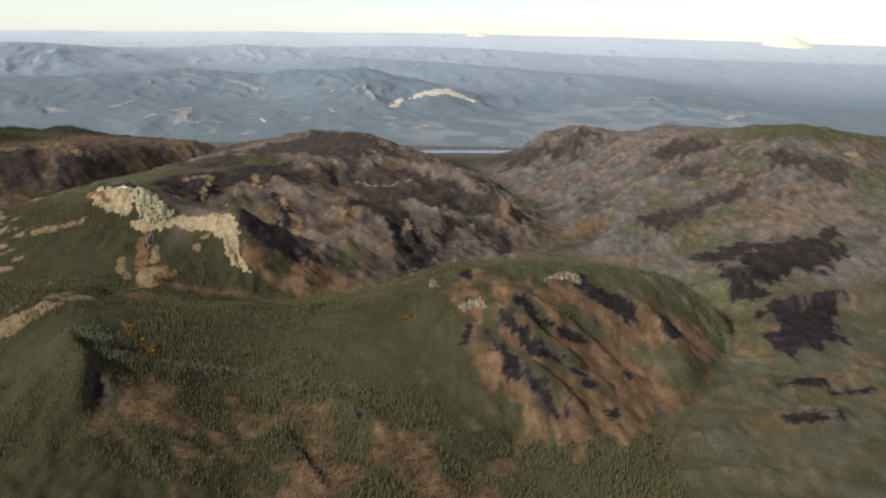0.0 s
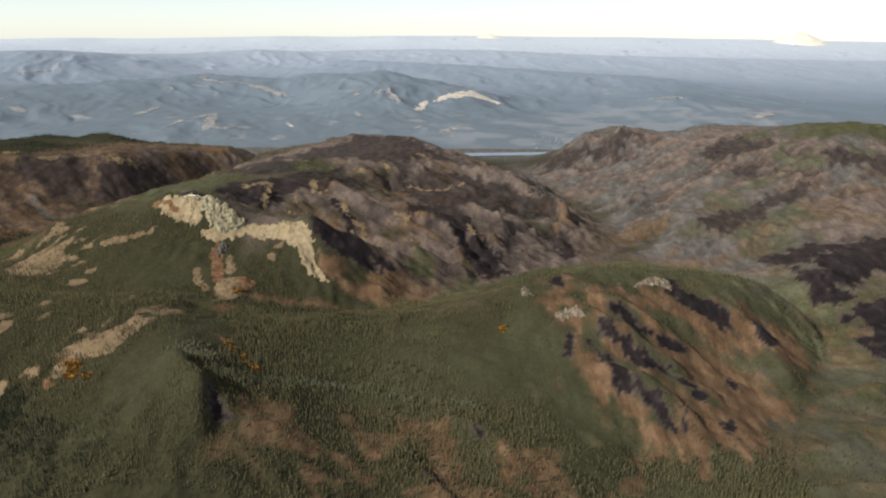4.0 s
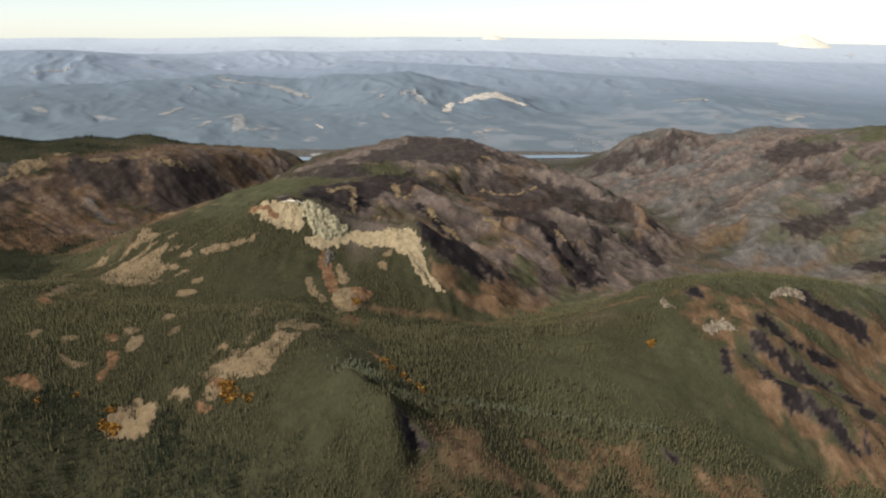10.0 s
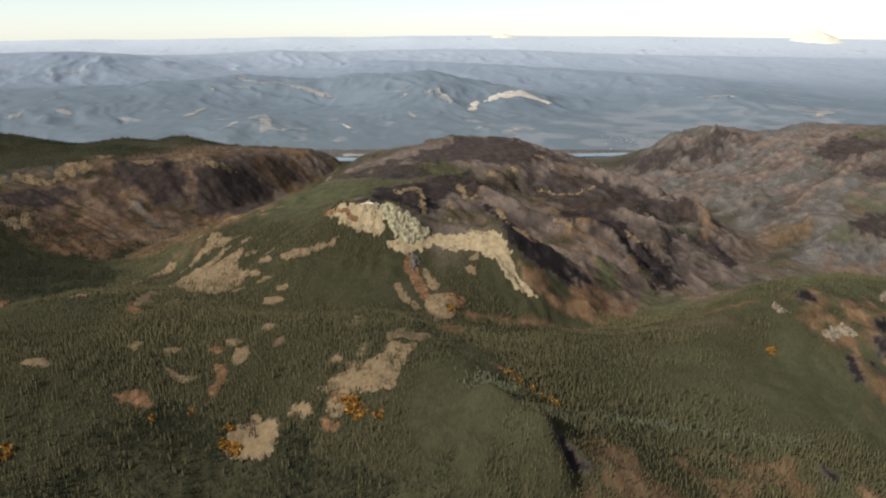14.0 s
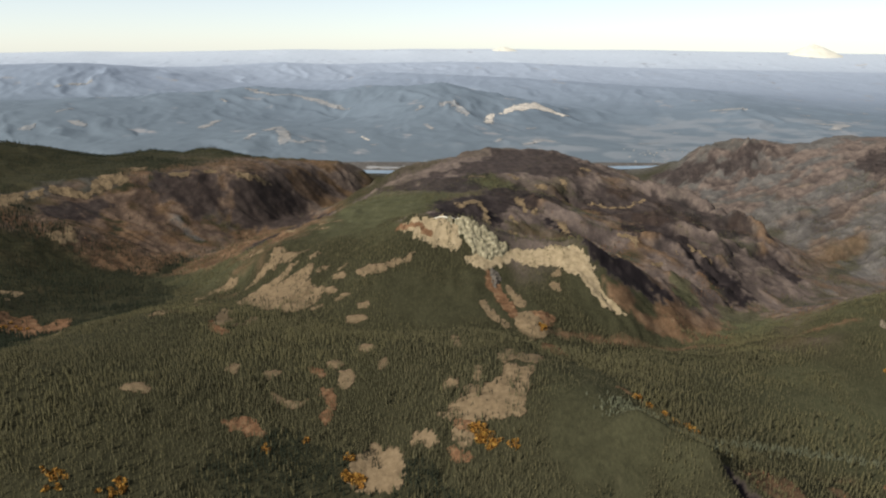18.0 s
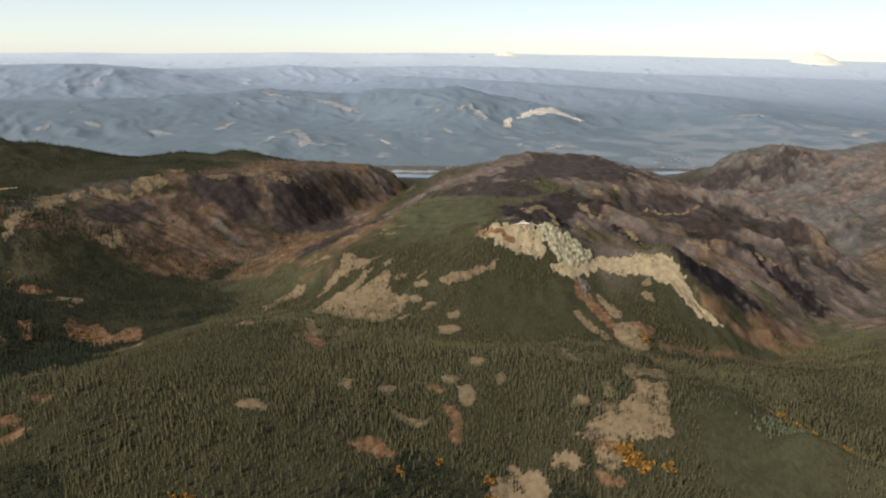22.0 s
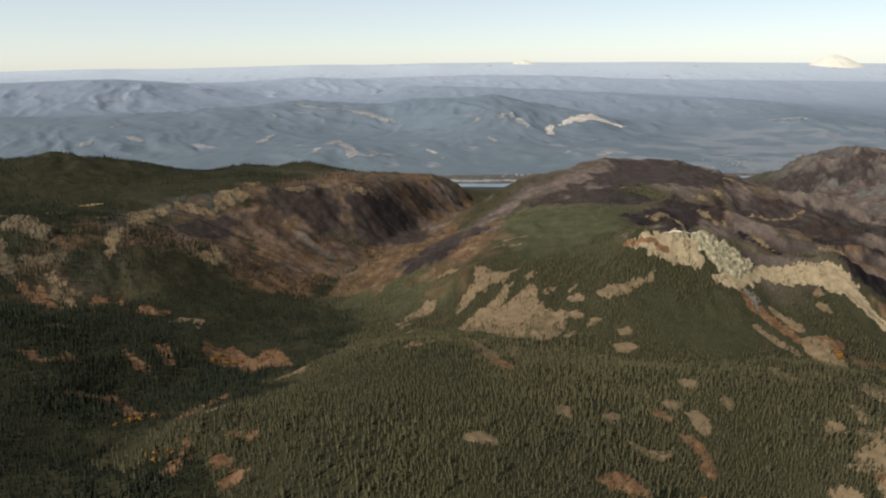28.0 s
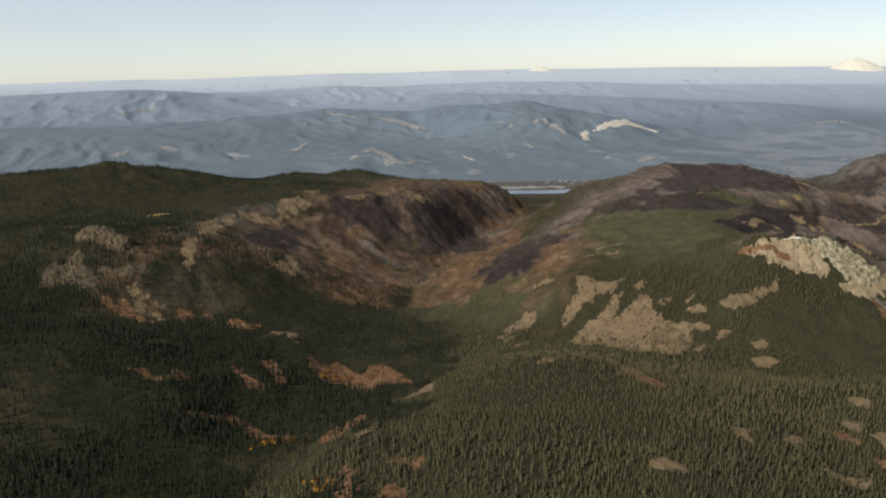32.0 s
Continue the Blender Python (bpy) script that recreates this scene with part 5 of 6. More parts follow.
bare_place("far_clearing", PALE_CLEARING, "pale fields on the north bank", (-90, 1508, 3.1), (-103, 1477, 4.1))
bare_place("far_clearing", PALE_CLEARING, "pale fields on the north bank", (-50, 1435, 4), (-12, 1492, 7.2), (6, 1476, 5.1))
bare_place("far_clearing", PALE_CLEARING, "pale fields on the north bank", (-44, 1383, 3.8), (-33, 1388, 3.8))
bare_place("far_clearing", PALE_CLEARING, "pale fields on the north bank", (178, 1482, 2.1), (220, 1492, 2.1))
bare_place("far_clearing", PALE_CLEARING, "pale fields on the north bank", (310, 1670, 2.4), (314, 1660, 2.4))
bare_area("quarry", QUARRY, "bright pale half-moon cliff on the far hillside", (-70, 1746), (-50, 1776), (-28, 1800), (-5, 1822), (22, 1846), (48, 1858), (72, 1850), (92, 1838), (106, 1822), (92, 1806), (66, 1812), (40, 1800), (12, 1798), (-12, 1778), (-40, 1762))
bare_place("quarry", QUARRY, "bright pale spot on the far hillside", (-105, 1660, 6.3), (-92, 1733, 6.6))
bare_place("quarry", QUARRY, "bright pale spot on the far hillside", (-366, 1502, 1.9), (-350, 1471, 1.8))
# a small spot of snow on a far range, built in quarry stone
bare_place("quarry", QUARRY, "bright pale spot on the far hillside", (2243, 4304, 5.7), (2333, 4360, 4.7))


def patch(name, mat, label, pts, lift=0.25, cell=None, ragged=0.9):
    far = max(1.0, pts[0][1] / 700)
    cell = cell or 0.6 * far
    pad = max(p[2] for p in pts) * 2 + 3 if len(pts[0]) == 3 else 3
    xs = np.arange(min(p[0] for p in pts) - pad, max(p[0] for p in pts) + pad, cell)
    ys = np.arange(min(p[1] for p in pts) - pad, max(p[1] for p in pts) + pad, cell)
    gx, gy = np.meshgrid(xs, ys)
    gx = gx + cell * 0.35 * vnoise(gx * 3.1, gy * 3.1)
    inside = extent(gx.ravel(), gy.ravel(), pts, ragged).reshape(gx.shape)
    gz = height(gx, gy).reshape(gx.shape) + lift * far + 0.12 * far * fbm(gx, gy, 1.6, 2, 5)
    # the edge dips into the ground
    gz = gz - np.where(inside < 0.0, 0.12 * far, 0)
    keep = (inside[:-1, :-1] > -0.2) | (inside[1:, 1:] > -0.2)
    me = grid_mesh(name, gx, gy, gz, keep)
    me.materials.append(mat)
    kind = "stuff" if name in ("meadow",) else ""
    group = "bare places of the slopes" if pts[0][1] < 1100 else "clearings beyond the river"
    return tagged(new(name, me), label, name.replace("_", " "), group, kind)


for k, (name, mat, label, pts) in enumerate(PATCHES):
    patch(name, mat, label, pts, 0.25 + 0.04 * (k % 4))


# ---- summit talus and cliffs ----
patch("talus_field", REDDISH, "reddish heath on the shoulder of the summit", ((-257, 512, 0.5), (-247, 508, 1.3), (-238, 502, 0.8)), 0.45)
patch("snow_patch", SNOW, "thin streak of old snow on the summit rocks", ((-235, 511, 0.18), (-228, 511, 0.26), (-219, 509, 0.18)), 0.35, 0.2, 0.08)


def cliff(name, label, pts, rise, size, seed, cell=0.6, dome=0.0, rock=CLIFF):
    """Broken rock raised out of the slope, with ribs that run down it."""
    wide = max(p[2] for p in pts) if len(pts[0]) == 3 else 6.0
    pad = wide * 2 + 3
    xs = np.arange(min(p[0] for p in pts) - pad, max(p[0] for p in pts) + pad, cell)
    ys = np.arange(min(p[1] for p in pts) - pad, max(p[1] for p in pts) + pad, cell)
    gx, gy = np.meshgrid(xs, ys)
    fx, fy = gx.ravel(), gy.ravel()
    inside = extent(fx, fy, pts, 0.25 if dome > 3 else 1.0).reshape(gx.shape)
    h = base_height(fx, fy)
    dx, dy = (base_height(fx + 9, fy) - h) / 9, (base_height(fx, fy + 9) - h) / 9
    ribs = gullies(fx, fy, dx, dy, size, seed).reshape(gx.shape)
    crag = 0.45 + 0.8 * ribs + 0.25 * fbm(gx, gy, 2.2, 3, seed)
    step = np.floor(crag * 4) / 4
    up = smooth(-0.5, 2.5, inside)
    gz = height(fx, fy).reshape(gx.shape) + up * (0.5 + rise * (0.5 * crag + 0.5 * step)) + dome * np.sqrt(np.clip(inside / wide, 0, 1)) - 1.2 * (1 - up)
    keep = (inside[:-1, :-1] > -0.6) | (inside[1:, 1:] > -0.6)
    me = grid_mesh(name, gx, gy, gz, keep)
    me.shade_flat()
    me.materials.append(rock)
    return tagged(new(name, me), label, "cliff", "pale cliffs")


cliff("cliff", "pale grey-gold summit cliff of broken rock", ((-227, 511), (-215, 509), (-208, 506.5), (-200, 505), (-194, 503), (-189, 500), (-188, 496), (-194, 490.5), (-201.5, 487.5), (-207, 488), (-211.5, 490.5), (-215, 494), (-219, 499), (-223, 505)), 2.6, 2.6, 3, 0.4, 0.8)
cliff("cliff", "broken rocks along the top of a pale band", ((-164.6, 496.5, 1.7), (-159.7, 496.1, 1.7), (-152, 493, 2.1), (-147.7, 490, 1.7)), 1.5, 3, 8, 0.45)
cliff("crag", "dark rock rib between two talus tongues", ((-200.6, 481.2, 2), (-199.5, 472.8, 2.6), (-201, 466.6, 1.9)), 3.0, 3.5, 12, 0.45, 0.0, DARK_ROCK)
cliff("crag", "rounded brown rock knob on the plateau rim", ((-654, 611, 6), (-641, 609, 9), (-626, 602, 6)), 2.4, 4, 15, 0.6, 5.5, BROWN_SCREE)
cliff("crag", "broken tan rock band across a russet spur", ((7.9, 393.5), (13.7, 398.6), (21.7, 399.4), (25.8, 390.6), (28.3, 387.7), (23.7, 388.0), (18.3, 391.3), (11.3, 387.2), (8.3, 390.4)), 1.6, 2.2, 22, 0.4, 0.0, TAN_ROCK)
cliff("crag", "tan rock outcrop at a spur end", ((-10.5, 405.8), (-8.0, 415.0), (-3.6, 417.7), (-3.3, 410.6), (1.2, 408.6), (-1.1, 405.0)), 1.6, 2.2, 23, 0.4, 0.0, TAN_ROCK)
cliff("crag", "tan rock teeth along a spur crest", ((63.4, 435.1), (68.9, 446.8), (78.7, 454.7), (85.8, 454.5), (89.6, 451.9), (94.0, 446.5), (88.8, 441.9), (82.3, 444.2), (75.1, 443.6)), 2.2, 2.2, 21, 0.4, 0.0, TAN_ROCK)


# ---- trees ----
def leaf_material(name, dark, light):
    m, n, l, b = material(name, 0.85)
    g = n.new("ShaderNodeNewGeometry")
    o = n.new("ShaderNodeObjectInfo")
    add = n.new("ShaderNodeMath")
    add.operation = "ADD"
    l.new(g.outputs["Random Per Island"], add.inputs[0])
    l.new(o.outputs["Random"], add.inputs[1])
    fr = n.new("ShaderNodeMath")
    fr.operation = "FRACT"
    l.new(add.outputs[0], fr.inputs[0])
    r = n.new("ShaderNodeValToRGB")
    r.color_ramp.elements[0].color, r.color_ramp.elements[1].color = (*dark, 1), (*light, 1)
    l.new(fr.outputs[0], r.inputs["Fac"])
    l.new(r.outputs["Color"], b.inputs["Base Color"])
    return m


FIR = leaf_material("fir_needles", (0.032, 0.0305, 0.0170), (0.060, 0.0545, 0.0300))
# darker needles: dark firs, and western shade put into the colour
DARK_FIR = leaf_material("dark_fir_needles", (0.008, 0.0105, 0.0075), (0.019, 0.022, 0.0135))
PALE_FIR = leaf_material("olive_needles", (0.046, 0.0425, 0.0215), (0.074, 0.0670, 0.0340))
SNAG = leaf_material("grey_snag", (0.034, 0.026, 0.022), (0.082, 0.063, 0.052))
RUST = leaf_material("rust_needles", (0.045, 0.028, 0.017), (0.110, 0.062, 0.034))
GOLD = leaf_material("gold_leaves", (0.11, 0.045, 0.012), (0.25, 0.14, 0.03))
BARK = cover("bark", 0.4, ((0.3, (0.045, 0.032, 0.022)), (0.7, (0.10, 0.075, 0.055))))


def fir_template(tiers, sides, seed):
    """A fir of unit height and unit crown radius: stacked ragged skirts on a thin trunk. Vertices and triangles."""
    rng = np.random.RandomState(seed)
    v, f = [], []
    for k in range(tiers):
        lo, hi = 0.10 + 0.80 * k / tiers, min(1.0, 0.10 + 0.80 * (k + 1) / tiers + 0.14)
        rad = 1.0 * (1 - lo) ** 0.7
        start = len(v)
        turn = rng.rand() * 6.28
        for i in range(sides):
            a = turn + 6.283 * i / sides
            r = rad * rng.uniform(0.75, 1.1)
            v.append((r * math.cos(a), r * math.sin(a), lo + rng.uniform(-0.02, 0.03)))
        v.append((rng.uniform(-0.05, 0.05), rng.uniform(-0.05, 0.05), hi))
        f += [(start + i, start + (i + 1) % sides, start + sides) for i in range(sides)]
    return np.array(v), np.array(f)


def forest(name, label, mat, x, y, tall, wide, template, seed, kind="stuff"):
    """Many trees in one mesh; tall and wide are metres, one for each tree."""
    v, f = template
    rng = np.random.RandomState(seed)
    n = len(x)
    z = height(x, y) - 0.15
    a = rng.rand(n) * 6.283
    c, s = np.cos(a)[:, None], np.sin(a)[:, None]
    co = np.empty((n, len(v), 3), np.float32)
    co[..., 0] = x[:, None] + wide[:, None] * (v[None, :, 0] * c - v[None, :, 1] * s)
    co[..., 1] = y[:, None] + wide[:, None] * (v[None, :, 0] * s + v[None, :, 1] * c)
    co[..., 2] = z[:, None] + tall[:, None] * v[None, :, 2]
    tri = (f[None] + (np.arange(n) * len(v))[:, None, None]).reshape(-1, 3)
    me = bpy.data.meshes.new(name)
    me.vertices.add(n * len(v))
    me.vertices.foreach_set("co", co.ravel())
    me.loops.add(len(tri) * 3)
    me.loops.foreach_set("vertex_index", tri.ravel())
    me.polygons.add(len(tri))
    me.polygons.foreach_set("loop_start", np.arange(len(tri)) * 3)
    me.polygons.foreach_set("loop_total", np.full(len(tri), 3))
    me.update(calc_edges=True)
    me.materials.append(mat)
    return tagged(new(name, me), label, "forest", kind=kind)


def scatter(x0, x1, y0, y1, step, seed):
    rng = np.random.RandomState(seed)
    gx, gy = np.meshgrid(np.arange(x0, x1, step), np.arange(y0, y1, step))
    gx, gy = gx.ravel() + rng.uniform(-0.5, 0.5, gx.size) * step, gy.ravel() + rng.uniform(-0.5, 0.5, gy.size) * step
    return gx, gy, rng


def bare(x, y):
    """1 where a talus field, cliff or clearing keeps the trees away."""
    out = np.zeros(len(x))
    for _, _, _, pts in PATCHES:
        if pts[0][1] < 1100:
            out = np.maximum(out, extent(x, y, pts, 0.9) > 0.3 + 0.5 * fbm(x, y, 2.0, 2, 71))
    for pts in (((-223, 508, 3), (-215, 502, 6), (-205, 497, 8), (-196, 495, 6)), ((-649, 611, 8), (-639, 609, 10), (-628, 603, 6))):
        out = np.maximum(out, strip(x, y, pts) > 0)
    return out


FIR_NEAR, FIR_FAR = fir_template(2, 6, 1), fir_template(2, 4, 2)


CREEKS = (((-446, 570, 3), (-444, 586, 2.5), (-444, 628, 2.2), (-441, 683, 2.2), (-430, 717, 2.2), (-419, 754, 2), (-404, 820, 1.6)), ((107, 304, 1.6), (120, 330, 1.8), (141, 368, 2), (165, 410, 2), (196, 450, 2.2), (216, 500, 2.5), (205, 560, 2.5)))


def seen_ground(x, y):
    """The part of the country that the flight looks over."""
    return (x > -430 - 0.66 * (y - 130)) & (x < 20 + 0.66 * y)


def plant(name, label, x0, x1, y0, y1, step, tall, seed, template):
    x, y, rng = scatter(x0, x1, y0, y1, step, seed)
    ok = seen_ground(x, y)
    x, y = x[ok], y[ok]
    g, r, b = zones(x, y)
    keepout = bare(x, y)
    stand = 0.62 + 0.5 * fbm(x, y, 26, 3, seed)
    p = np.clip(stand + 0.25, 0.25, 1) * (1 - 0.35 * g) * (1 - (0.3 + 0.6 * smooth(0, 30, x)) * np.clip(r, 0, 1)) * (1 - 0.93 * np.clip(b, 0, 1))
    p = p * (1 - 0.55 * np.clip(brushland(x, y), 0, 1))
    for creek in CREEKS:
        p = np.maximum(p, band(x, y, creek, 1.5))
    p = np.maximum(p, 0.92 * np.maximum(ellipse(x, y, -545, 590, 80, 50, -25), western_wood(x, y)))
    p = np.maximum(p, 0.6 * r * (1 - smooth(-10, 15, x)) * (1 - smooth(310, 340, y)))
    dark_w = char_shade_at(x, y)
    brick = ellipse(x, y, -70, 528, 80, 62) * (1 - dark_w) * (1 - patchwork(x, y, "grass"))
    p = np.maximum(p * (1 - 0.9 * dark_w), 0.6 * brick)
    roll = np.random.RandomState(seed + 1).rand(len(x))
    live = (roll < p) & (keepout < 0.5)
    stray = (keepout >= 0.5) & (roll < 0.03 + 0.6 * smooth(0.2, 0.5, fbm(x * 1.3, y * 0.5, 6, 3, 83)))
    live = live | stray
    dead = ~live & (keepout < 0.5) & (roll > 1 - 0.4 * np.clip(b + 0.4 * r - 1.3 * dark_w, 0, 1))
    rust = live & ((r > 0.35) | (brick > 0.3)) & (np.random.RandomState(seed + 2).rand(len(x)) < 0.3 + 0.3 * smooth(0, 30, x) + 0.6 * brick)
    # west of this line darker needles stand in for shade and lens falloff
    line = np.interp(y, (240, 290, 320, 345, 412, 430, 470, 600, 700, 1050), (-370, -400, -440, -455, -430, -405, -420, -435, -470, -440))
    western = x + 26 * fbm(x, y, 45, 4, 5) < line
    pale = live & ~rust & ~western & (np.random.RandomState(seed + 3).rand(len(x)) < 0.12 + 0.75 * g + 0.5 * smooth(0.0, 0.6, fbm(x, y, 55, 3, 33)) * smooth(-440, -380, x) + 0.12 * smooth(-195, -150, x))
    dark = live & ~rust & ~pale
    old = dark & western
    # darker firs also painted in where the view's lower left corner falls off
    old = old | dark & (np.maximum(ellipse(x, y, -283, 290, 42, 26), ellipse(x, y, -285, 258, 95, 32), ellipse(x, y, -150, 322, 11, 18, 30)) > 0.5)
    dark = dark & ~old
    low = young(x, y)
    by_creek = np.maximum.reduce([band(x, y, creek, 1.5) for creek in CREEKS]) > 0.5
    rust, pale = rust & (low < 0.5) & ~by_creek, pale & (low < 0.5) & ~by_creek
    old = old | live & (by_creek | (western_wood(x, y) > 0.5))
    rust, pale = rust & ~old, pale & ~old
    dark = live & ~rust & ~pale & ~old
    size = (1 - 0.55 * low) * tall * (0.75 + 0.25 * fbm(x, y, 40, 2, 9)) * np.random.RandomState(seed + 4).uniform(0.55, 1.35, len(x))
    wide = size * np.random.RandomState(seed + 5).uniform(0.12, 0.175, len(x))
    for pick, mat, nm, lab in ((dark, FIR, name, label), (old, DARK_FIR, name, "very dark fir forest of the western slopes"), (pale, PALE_FIR, name, "olive-green younger firs among dark forest"), (rust, RUST, "rust_thicket", "rust-brown thicket of autumn shrubs and dying firs")):
        if pick.sum() > 20:
            shrink = 0.55 if mat is RUST else 1.0
            forest(nm, lab, mat, x[pick], y[pick], size[pick] * shrink, wide[pick] * (1.3 if mat is RUST else 1.0), template, seed + 6)
    if dead.sum() > 20:
        forest("dead_trees", "bare grey snags of a burnt forest", SNAG, x[dead], y[dead], size[dead] * 0.9, wide[dead] * 0.22, SNAG_SHAPE, seed + 7)


SNAG_SHAPE = (np.array([(0.5, 0, 0), (-0.3, 0.45, 0), (-0.3, -0.45, 0), (0, 0, 1)], float), np.array([(0, 1, 3), (1, 2, 3), (2, 0, 3)]))

plant("conifer_forest", "very dark fir forest on the western slope", -660, -445, 240, 345, 1.5, 4.2, 90, FIR_NEAR)
plant("conifer_forest", "dense dark fir forest on the near hill", -445, -235, 240, 345, 1.0, 2.8, 100, FIR_FAR)
plant("conifer_forest", "dense dark fir forest on the near slope", -235, 110, 235, 345, 1.1, 2.8, 120, FIR_FAR)
plant("conifer_forest", "very dark fir forest in the western hollow", -700, -440, 345, 470, 1.65, 4.0, 130, FIR_FAR)
plant("conifer_forest", "dark fir forest on the hill crest and saddle", -440, -235, 345, 470, 1.15, 2.8, 140, FIR_FAR)
plant("conifer_forest", "dark fir forest of the wooded bowl", -235, 30, 345, 470, 1.2, 2.8, 160, FIR_FAR)
plant("conifer_forest", "thin forest on the russet spur", 30, 340, 240, 520, 2.1, 2.2, 180, FIR_FAR)
plant("conifer_forest", "dark fir forest on the mountain flank", -420, -90, 470, 600, 1.5, 2.8, 200, FIR_FAR)
plant("conifer_forest", "dark fir forest in the left valley", -760, -420, 470, 680, 1.95, 3.8, 220, FIR_FAR)
plant("conifer_forest", "thin forest on the burnt slopes", -420, 480, 600, 900, 2.5, 2.7, 240, FIR_FAR)
plant("conifer_forest", "forest on the left plateau", -920, -420, 680, 1050, 2.7, 3.2, 260, FIR_FAR)
plant("conifer_forest", "thin forest on the spur and creek flats", -90, 400, 470, 600, 2.6, 2.6, 280, FIR_FAR)


rng = np.random.RandomState(63)
sx, sy = rng.normal(-207, 7, 90), rng.normal(498, 4, 90)
forest("stunted_firs", "stunted dark firs clinging to the summit crag", FIR, sx, sy, rng.uniform(0.8, 1.8, 90), rng.uniform(0.25, 0.5, 90), FIR_FAR, 64)


def dotted_firs(label, corners, count, seed, streaks=7.0):
    """Single firs and short files of firs that stand on an open talus slope."""
    r = np.random.RandomState(seed)
    x = r.uniform(min(p[0] for p in corners), max(p[0] for p in corners), 12 * count)
    y = r.uniform(min(p[1] for p in corners), max(p[1] for p in corners), 12 * count)
    file_of_firs = fbm(x * 1.4, y * 0.5, streaks, 3, seed)
    edge = outline(x, y, corners, 0.0)
    ok = np.where((edge > 0) & ((file_of_firs > 0.35) | (r.rand(len(x)) < 0.1) | (edge < 1.5)))[0][:count]
    forest("scattered_firs", label, DARK_FIR, x[ok], y[ok], r.uniform(1.4, 2.9, len(ok)), r.uniform(0.25, 0.45, len(ok)), FIR_FAR, seed + 1)


for k, (_, mat, label, corners) in enumerate(PATCHES):
    if len(corners[0]) == 2 and 330 < corners[0][1] < 900 and mat in (SCREE, BROWN_SCREE):
        room = np.ptp([p[0] for p in corners]) * np.ptp([p[1] for p in corners])
        if room > 120:
            dotted_firs("small dark firs scattered over an open talus slope", corners, int(min(120, 0.04 * room)), 300 + k)


GREY_BRUSH = leaf_material("grey_green_brush", (0.040, 0.042, 0.026), (0.070, 0.072, 0.046))
count = 1100
u = rng.rand(count) ** 1.3
reach = np.linspace(0, 1, 9)
spread = np.interp(u, (0, 0.35, 0.45, 1), (4.5, 4.0, 2.0, 1.4))
bx = np.interp(u, reach, (-168, -161, -152, -145, -131, -116, -92, -63, -34)) + rng.normal(0, 1, count) * spread
by = np.interp(u, reach, (316, 306, 301, 292, 311, 315, 318, 314, 309)) + rng.normal(0, 1, count) * spread
forest("brush_thicket", "pale grey-green leafless brush along a gully", GREY_BRUSH, bx, by, rng.uniform(1.2, 2.2, count), rng.uniform(0.4, 0.8, count), FIR_FAR, 65)


# ---- single firs along the near edge of the hill ----
def part(name, verts, faces, mat, parent, label=""):
    me = bpy.data.meshes.new(name)
    me.from_pydata([tuple(p) for p in verts], [], [tuple(int(k) for k in p) for p in faces])
    me.materials.append(mat)
    ob = new(name, me)
    ob.parent = parent
    return tagged(ob, label)


def fir_tree(seed, tall):
    root = tagged(new("fir_tree"), "dark green fir on the near wooded slope", "tree", "single firs on the near slope")
    rng = np.random.RandomState(seed)
    v, f = fir_template(7, 9, seed)
    wide = tall * rng.uniform(0.15, 0.19)
    part("crown", v * (wide, wide, tall), f, FIR, root)
    ring = [(0.045 * tall * math.cos(a) * 0.6, 0.045 * tall * math.sin(a) * 0.6, z * tall) for z in (-0.06, 0.5) for a in np.linspace(0, 6.283, 7)[:6]]
    ring = [(p[0] * (1 if k < 6 else 0.5), p[1] * (1 if k < 6 else 0.5), p[2]) for k, p in enumerate(ring)]
    part("trunk", ring, [(i, (i + 1) % 6, 6 + (i + 1) % 6, 6 + i) for i in range(6)], BARK, root)
    return root


def fir_trees():
    rng = np.random.RandomState(41)
    x, y = rng.uniform(-470, -40, 900), rng.uniform(286, 345, 900)
    g, r, b = zones(x, y)
    ok = (bare(x, y) < 0.5) & (r < 0.3) & (b < 0.3) & (young(x, y) < 0.2)
    x, y = x[ok][:250], y[ok][:250]
    z = height(x, y)
    kinds = [fir_tree(300 + k, 4.0) for k in range(6)]
    for i in range(len(x)):
        m = Matrix.LocRotScale((x[i], y[i], z[i] - 0.05), Euler((0, 0, rng.rand() * 6.28)), None)
        if i < 6:
            kinds[i].matrix_basis = m
        else:
            copy_thing(kinds[i % 6], m)


fir_trees()

# ---- autumn bushes ----
BUSH_STANDS = [
    # x, y, spread, count
    (-221, 314, 2.5, 22), (-219, 309, 2.5, 24), (-217, 304, 2.5, 16), (-209, 302, 2, 8), (-268, 308, 1.5, 14), (-266, 301, 2.5, 26), (-285, 315, 1, 5), (-298, 310, 2, 6), (-157, 333, 0.9, 8), (-153, 328, 0.9, 10), (-148, 325, 0.9, 12), (-145, 320, 0.9, 12), (-142, 317, 0.9, 12), (-139, 315, 0.9, 10),
    (-22, 383, 2, 8), (-178, 428, 3, 10), (-363, 288, 5, 14), (-344, 286, 4, 12), (-455, 332, 5, 8), (-480, 376, 6, 10), (-470, 455, 8, 10),
]


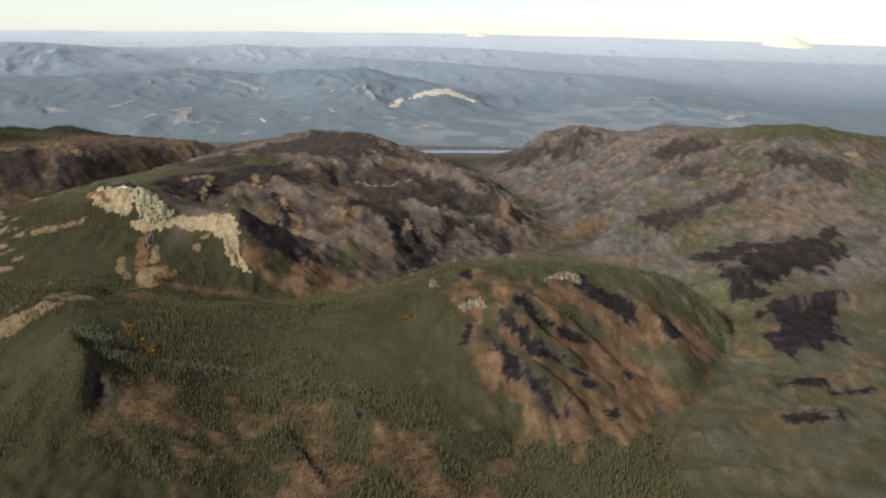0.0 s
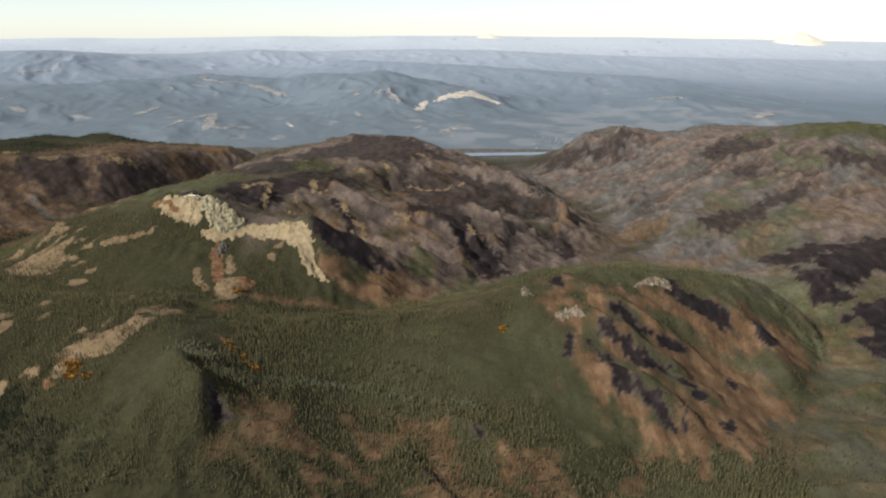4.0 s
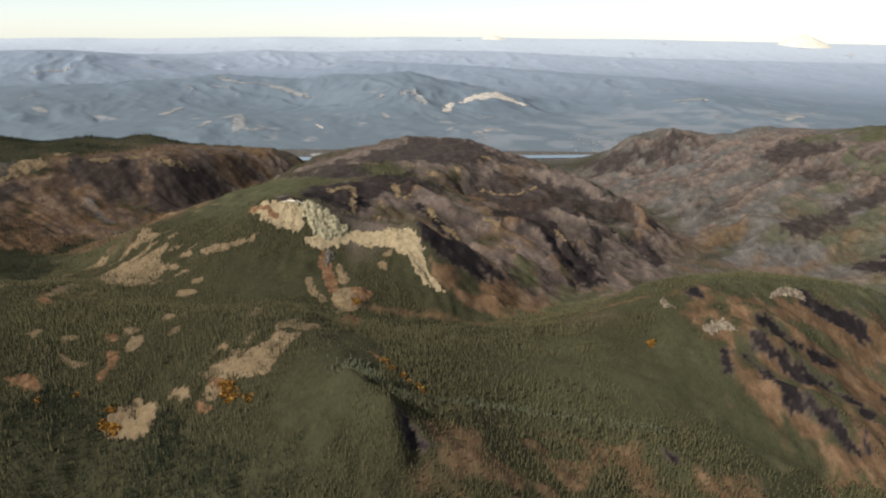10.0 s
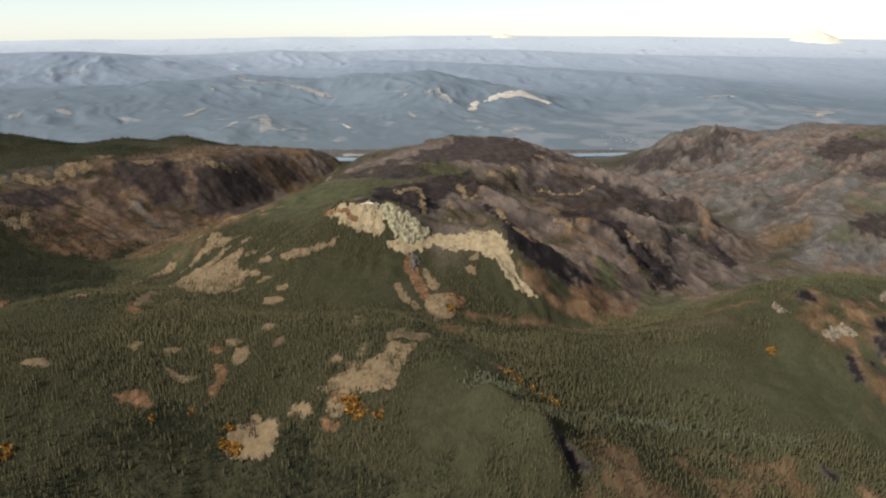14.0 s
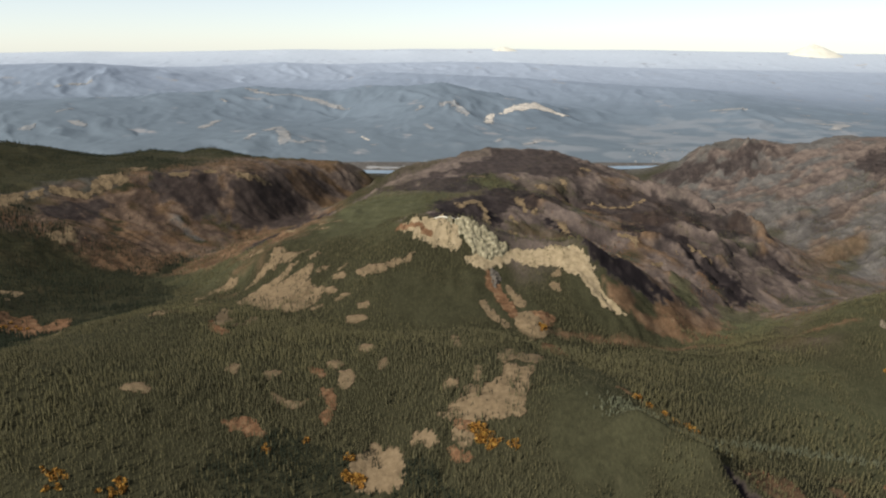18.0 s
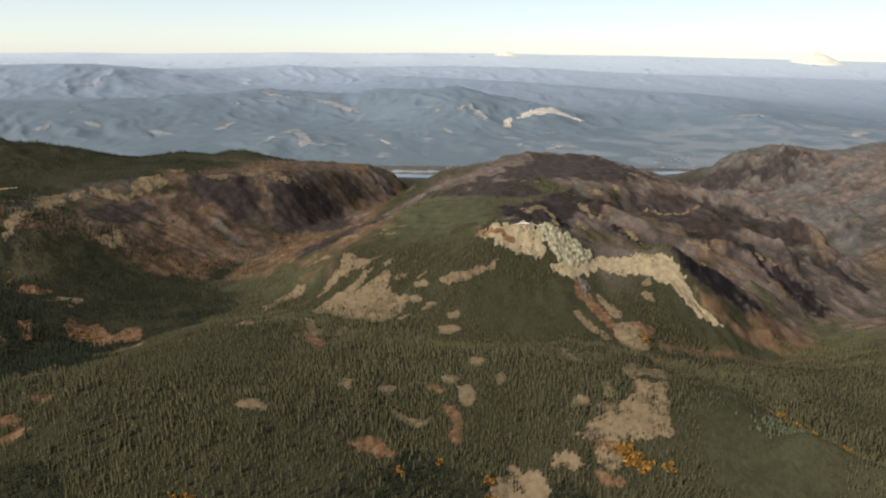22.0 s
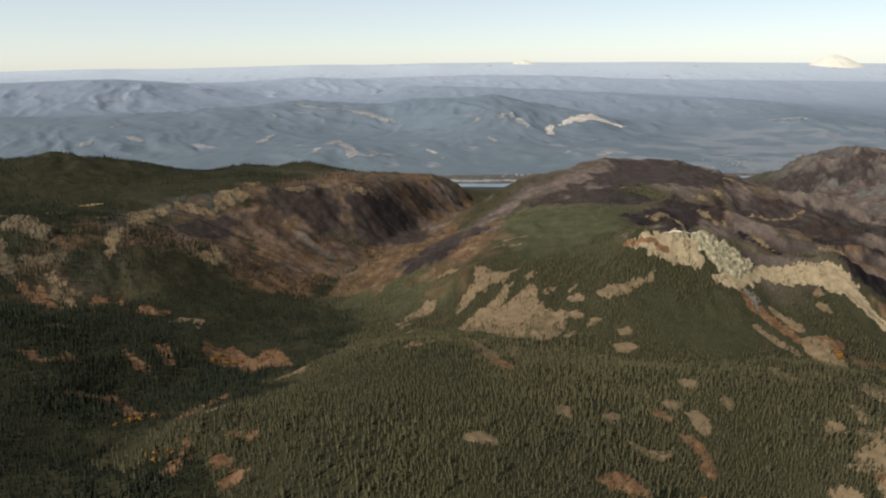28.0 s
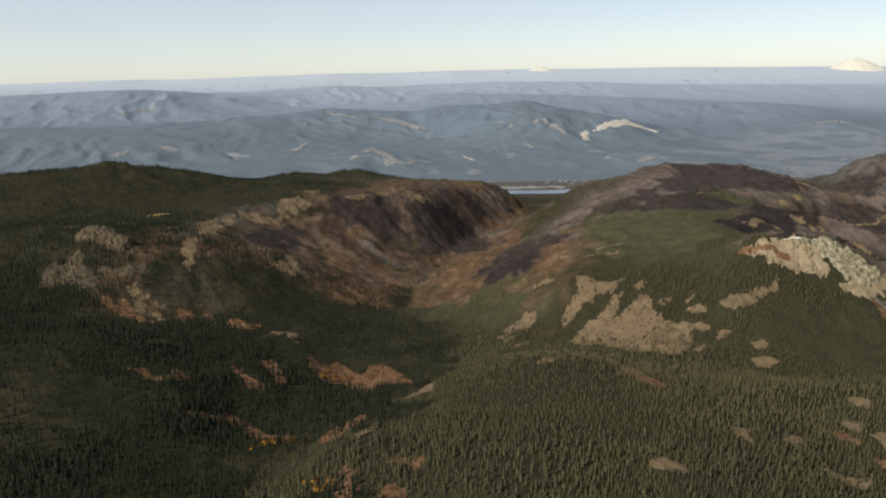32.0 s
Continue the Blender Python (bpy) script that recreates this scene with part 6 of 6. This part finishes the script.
def bush_mesh(seed):
    rng = np.random.RandomState(seed)
    v, f = [], []
    for k in range(46):
        d = rng.normal(size=3)
        d /= np.linalg.norm(d)
        c = d * rng.uniform(0.5, 1.0) * np.array((1.0, 1.0, 0.8)) + np.array((0, 0, 0.75))
        a, b = rng.normal(size=3) * 0.3, rng.normal(size=3) * 0.3
        v += [c - a - b, c + a - b, c + a + b, c - a + b]
        f.append((4 * k, 4 * k + 1, 4 * k + 2, 4 * k + 3))
    me = bpy.data.meshes.new("autumn_bush")
    me.from_pydata([tuple(p) for p in v], [], f)
    me.materials.append(GOLD)
    return me


def bushes():
    rng = np.random.RandomState(77)
    kinds = [bush_mesh(500 + k) for k in range(4)]
    for cx, cy, spread, count in BUSH_STANDS:
        x, y = cx + rng.normal(size=count) * spread * 0.6, cy + rng.normal(size=count) * spread * 0.5
        z = height(x, y)
        for i in range(count):
            ob = tagged(new("autumn_bush", kinds[i % 4]), "golden-orange autumn bush among dark firs", "bush", "autumn bushes")
            k = rng.uniform(0.5, 1.0)
            ob.matrix_basis = Matrix.LocRotScale((x[i], y[i], z[i] - 0.1), Euler((0, 0, rng.rand() * 6.28)), (k * 1.1, k * 1.1, k))


bushes()


# ---- small town by the river ----
def town(name, label, x0, x1, y0, y1, count, seed):
    rng = np.random.RandomState(seed)
    v, f = [], []
    x, y = rng.uniform(x0, x1, count), rng.uniform(y0, y1, count)
    z = height(x, y)
    for i in range(count):
        w, d, h, r = rng.uniform(1.5, 4), rng.uniform(1.5, 3), rng.uniform(0.8, 1.5), rng.uniform(0.4, 0.9)
        b = len(v)
        v += [(x[i] + sx * w / 2, y[i] + sy * d / 2, z[i] - 0.4) for sx, sy in ((-1, -1), (1, -1), (1, 1), (-1, 1))]
        v += [(x[i] + sx * w / 2, y[i] + sy * d / 2, z[i] + h) for sx, sy in ((-1, -1), (1, -1), (1, 1), (-1, 1))]
        v += [(x[i] - w / 2, y[i], z[i] + h + r), (x[i] + w / 2, y[i], z[i] + h + r)]
        f += [tuple(b + k for k in q) for q in ((0, 1, 5, 4), (1, 2, 6, 5), (2, 3, 7, 6), (3, 0, 4, 7), (4, 5, 9, 8), (6, 7, 8, 9), (5, 6, 9), (7, 4, 8))]
    me = bpy.data.meshes.new(name)
    me.from_pydata(v, [], f)
    me.materials.append(PALE_CLEARING)
    return tagged(new(name, me), label, "town", kind="stuff")


town("town", "scattered pale houses of a riverside town", 110, 300, 1275, 1400, 36, 5)
town("town", "pale sheds on the river flat", -250, -170, 1250, 1275, 14, 6)
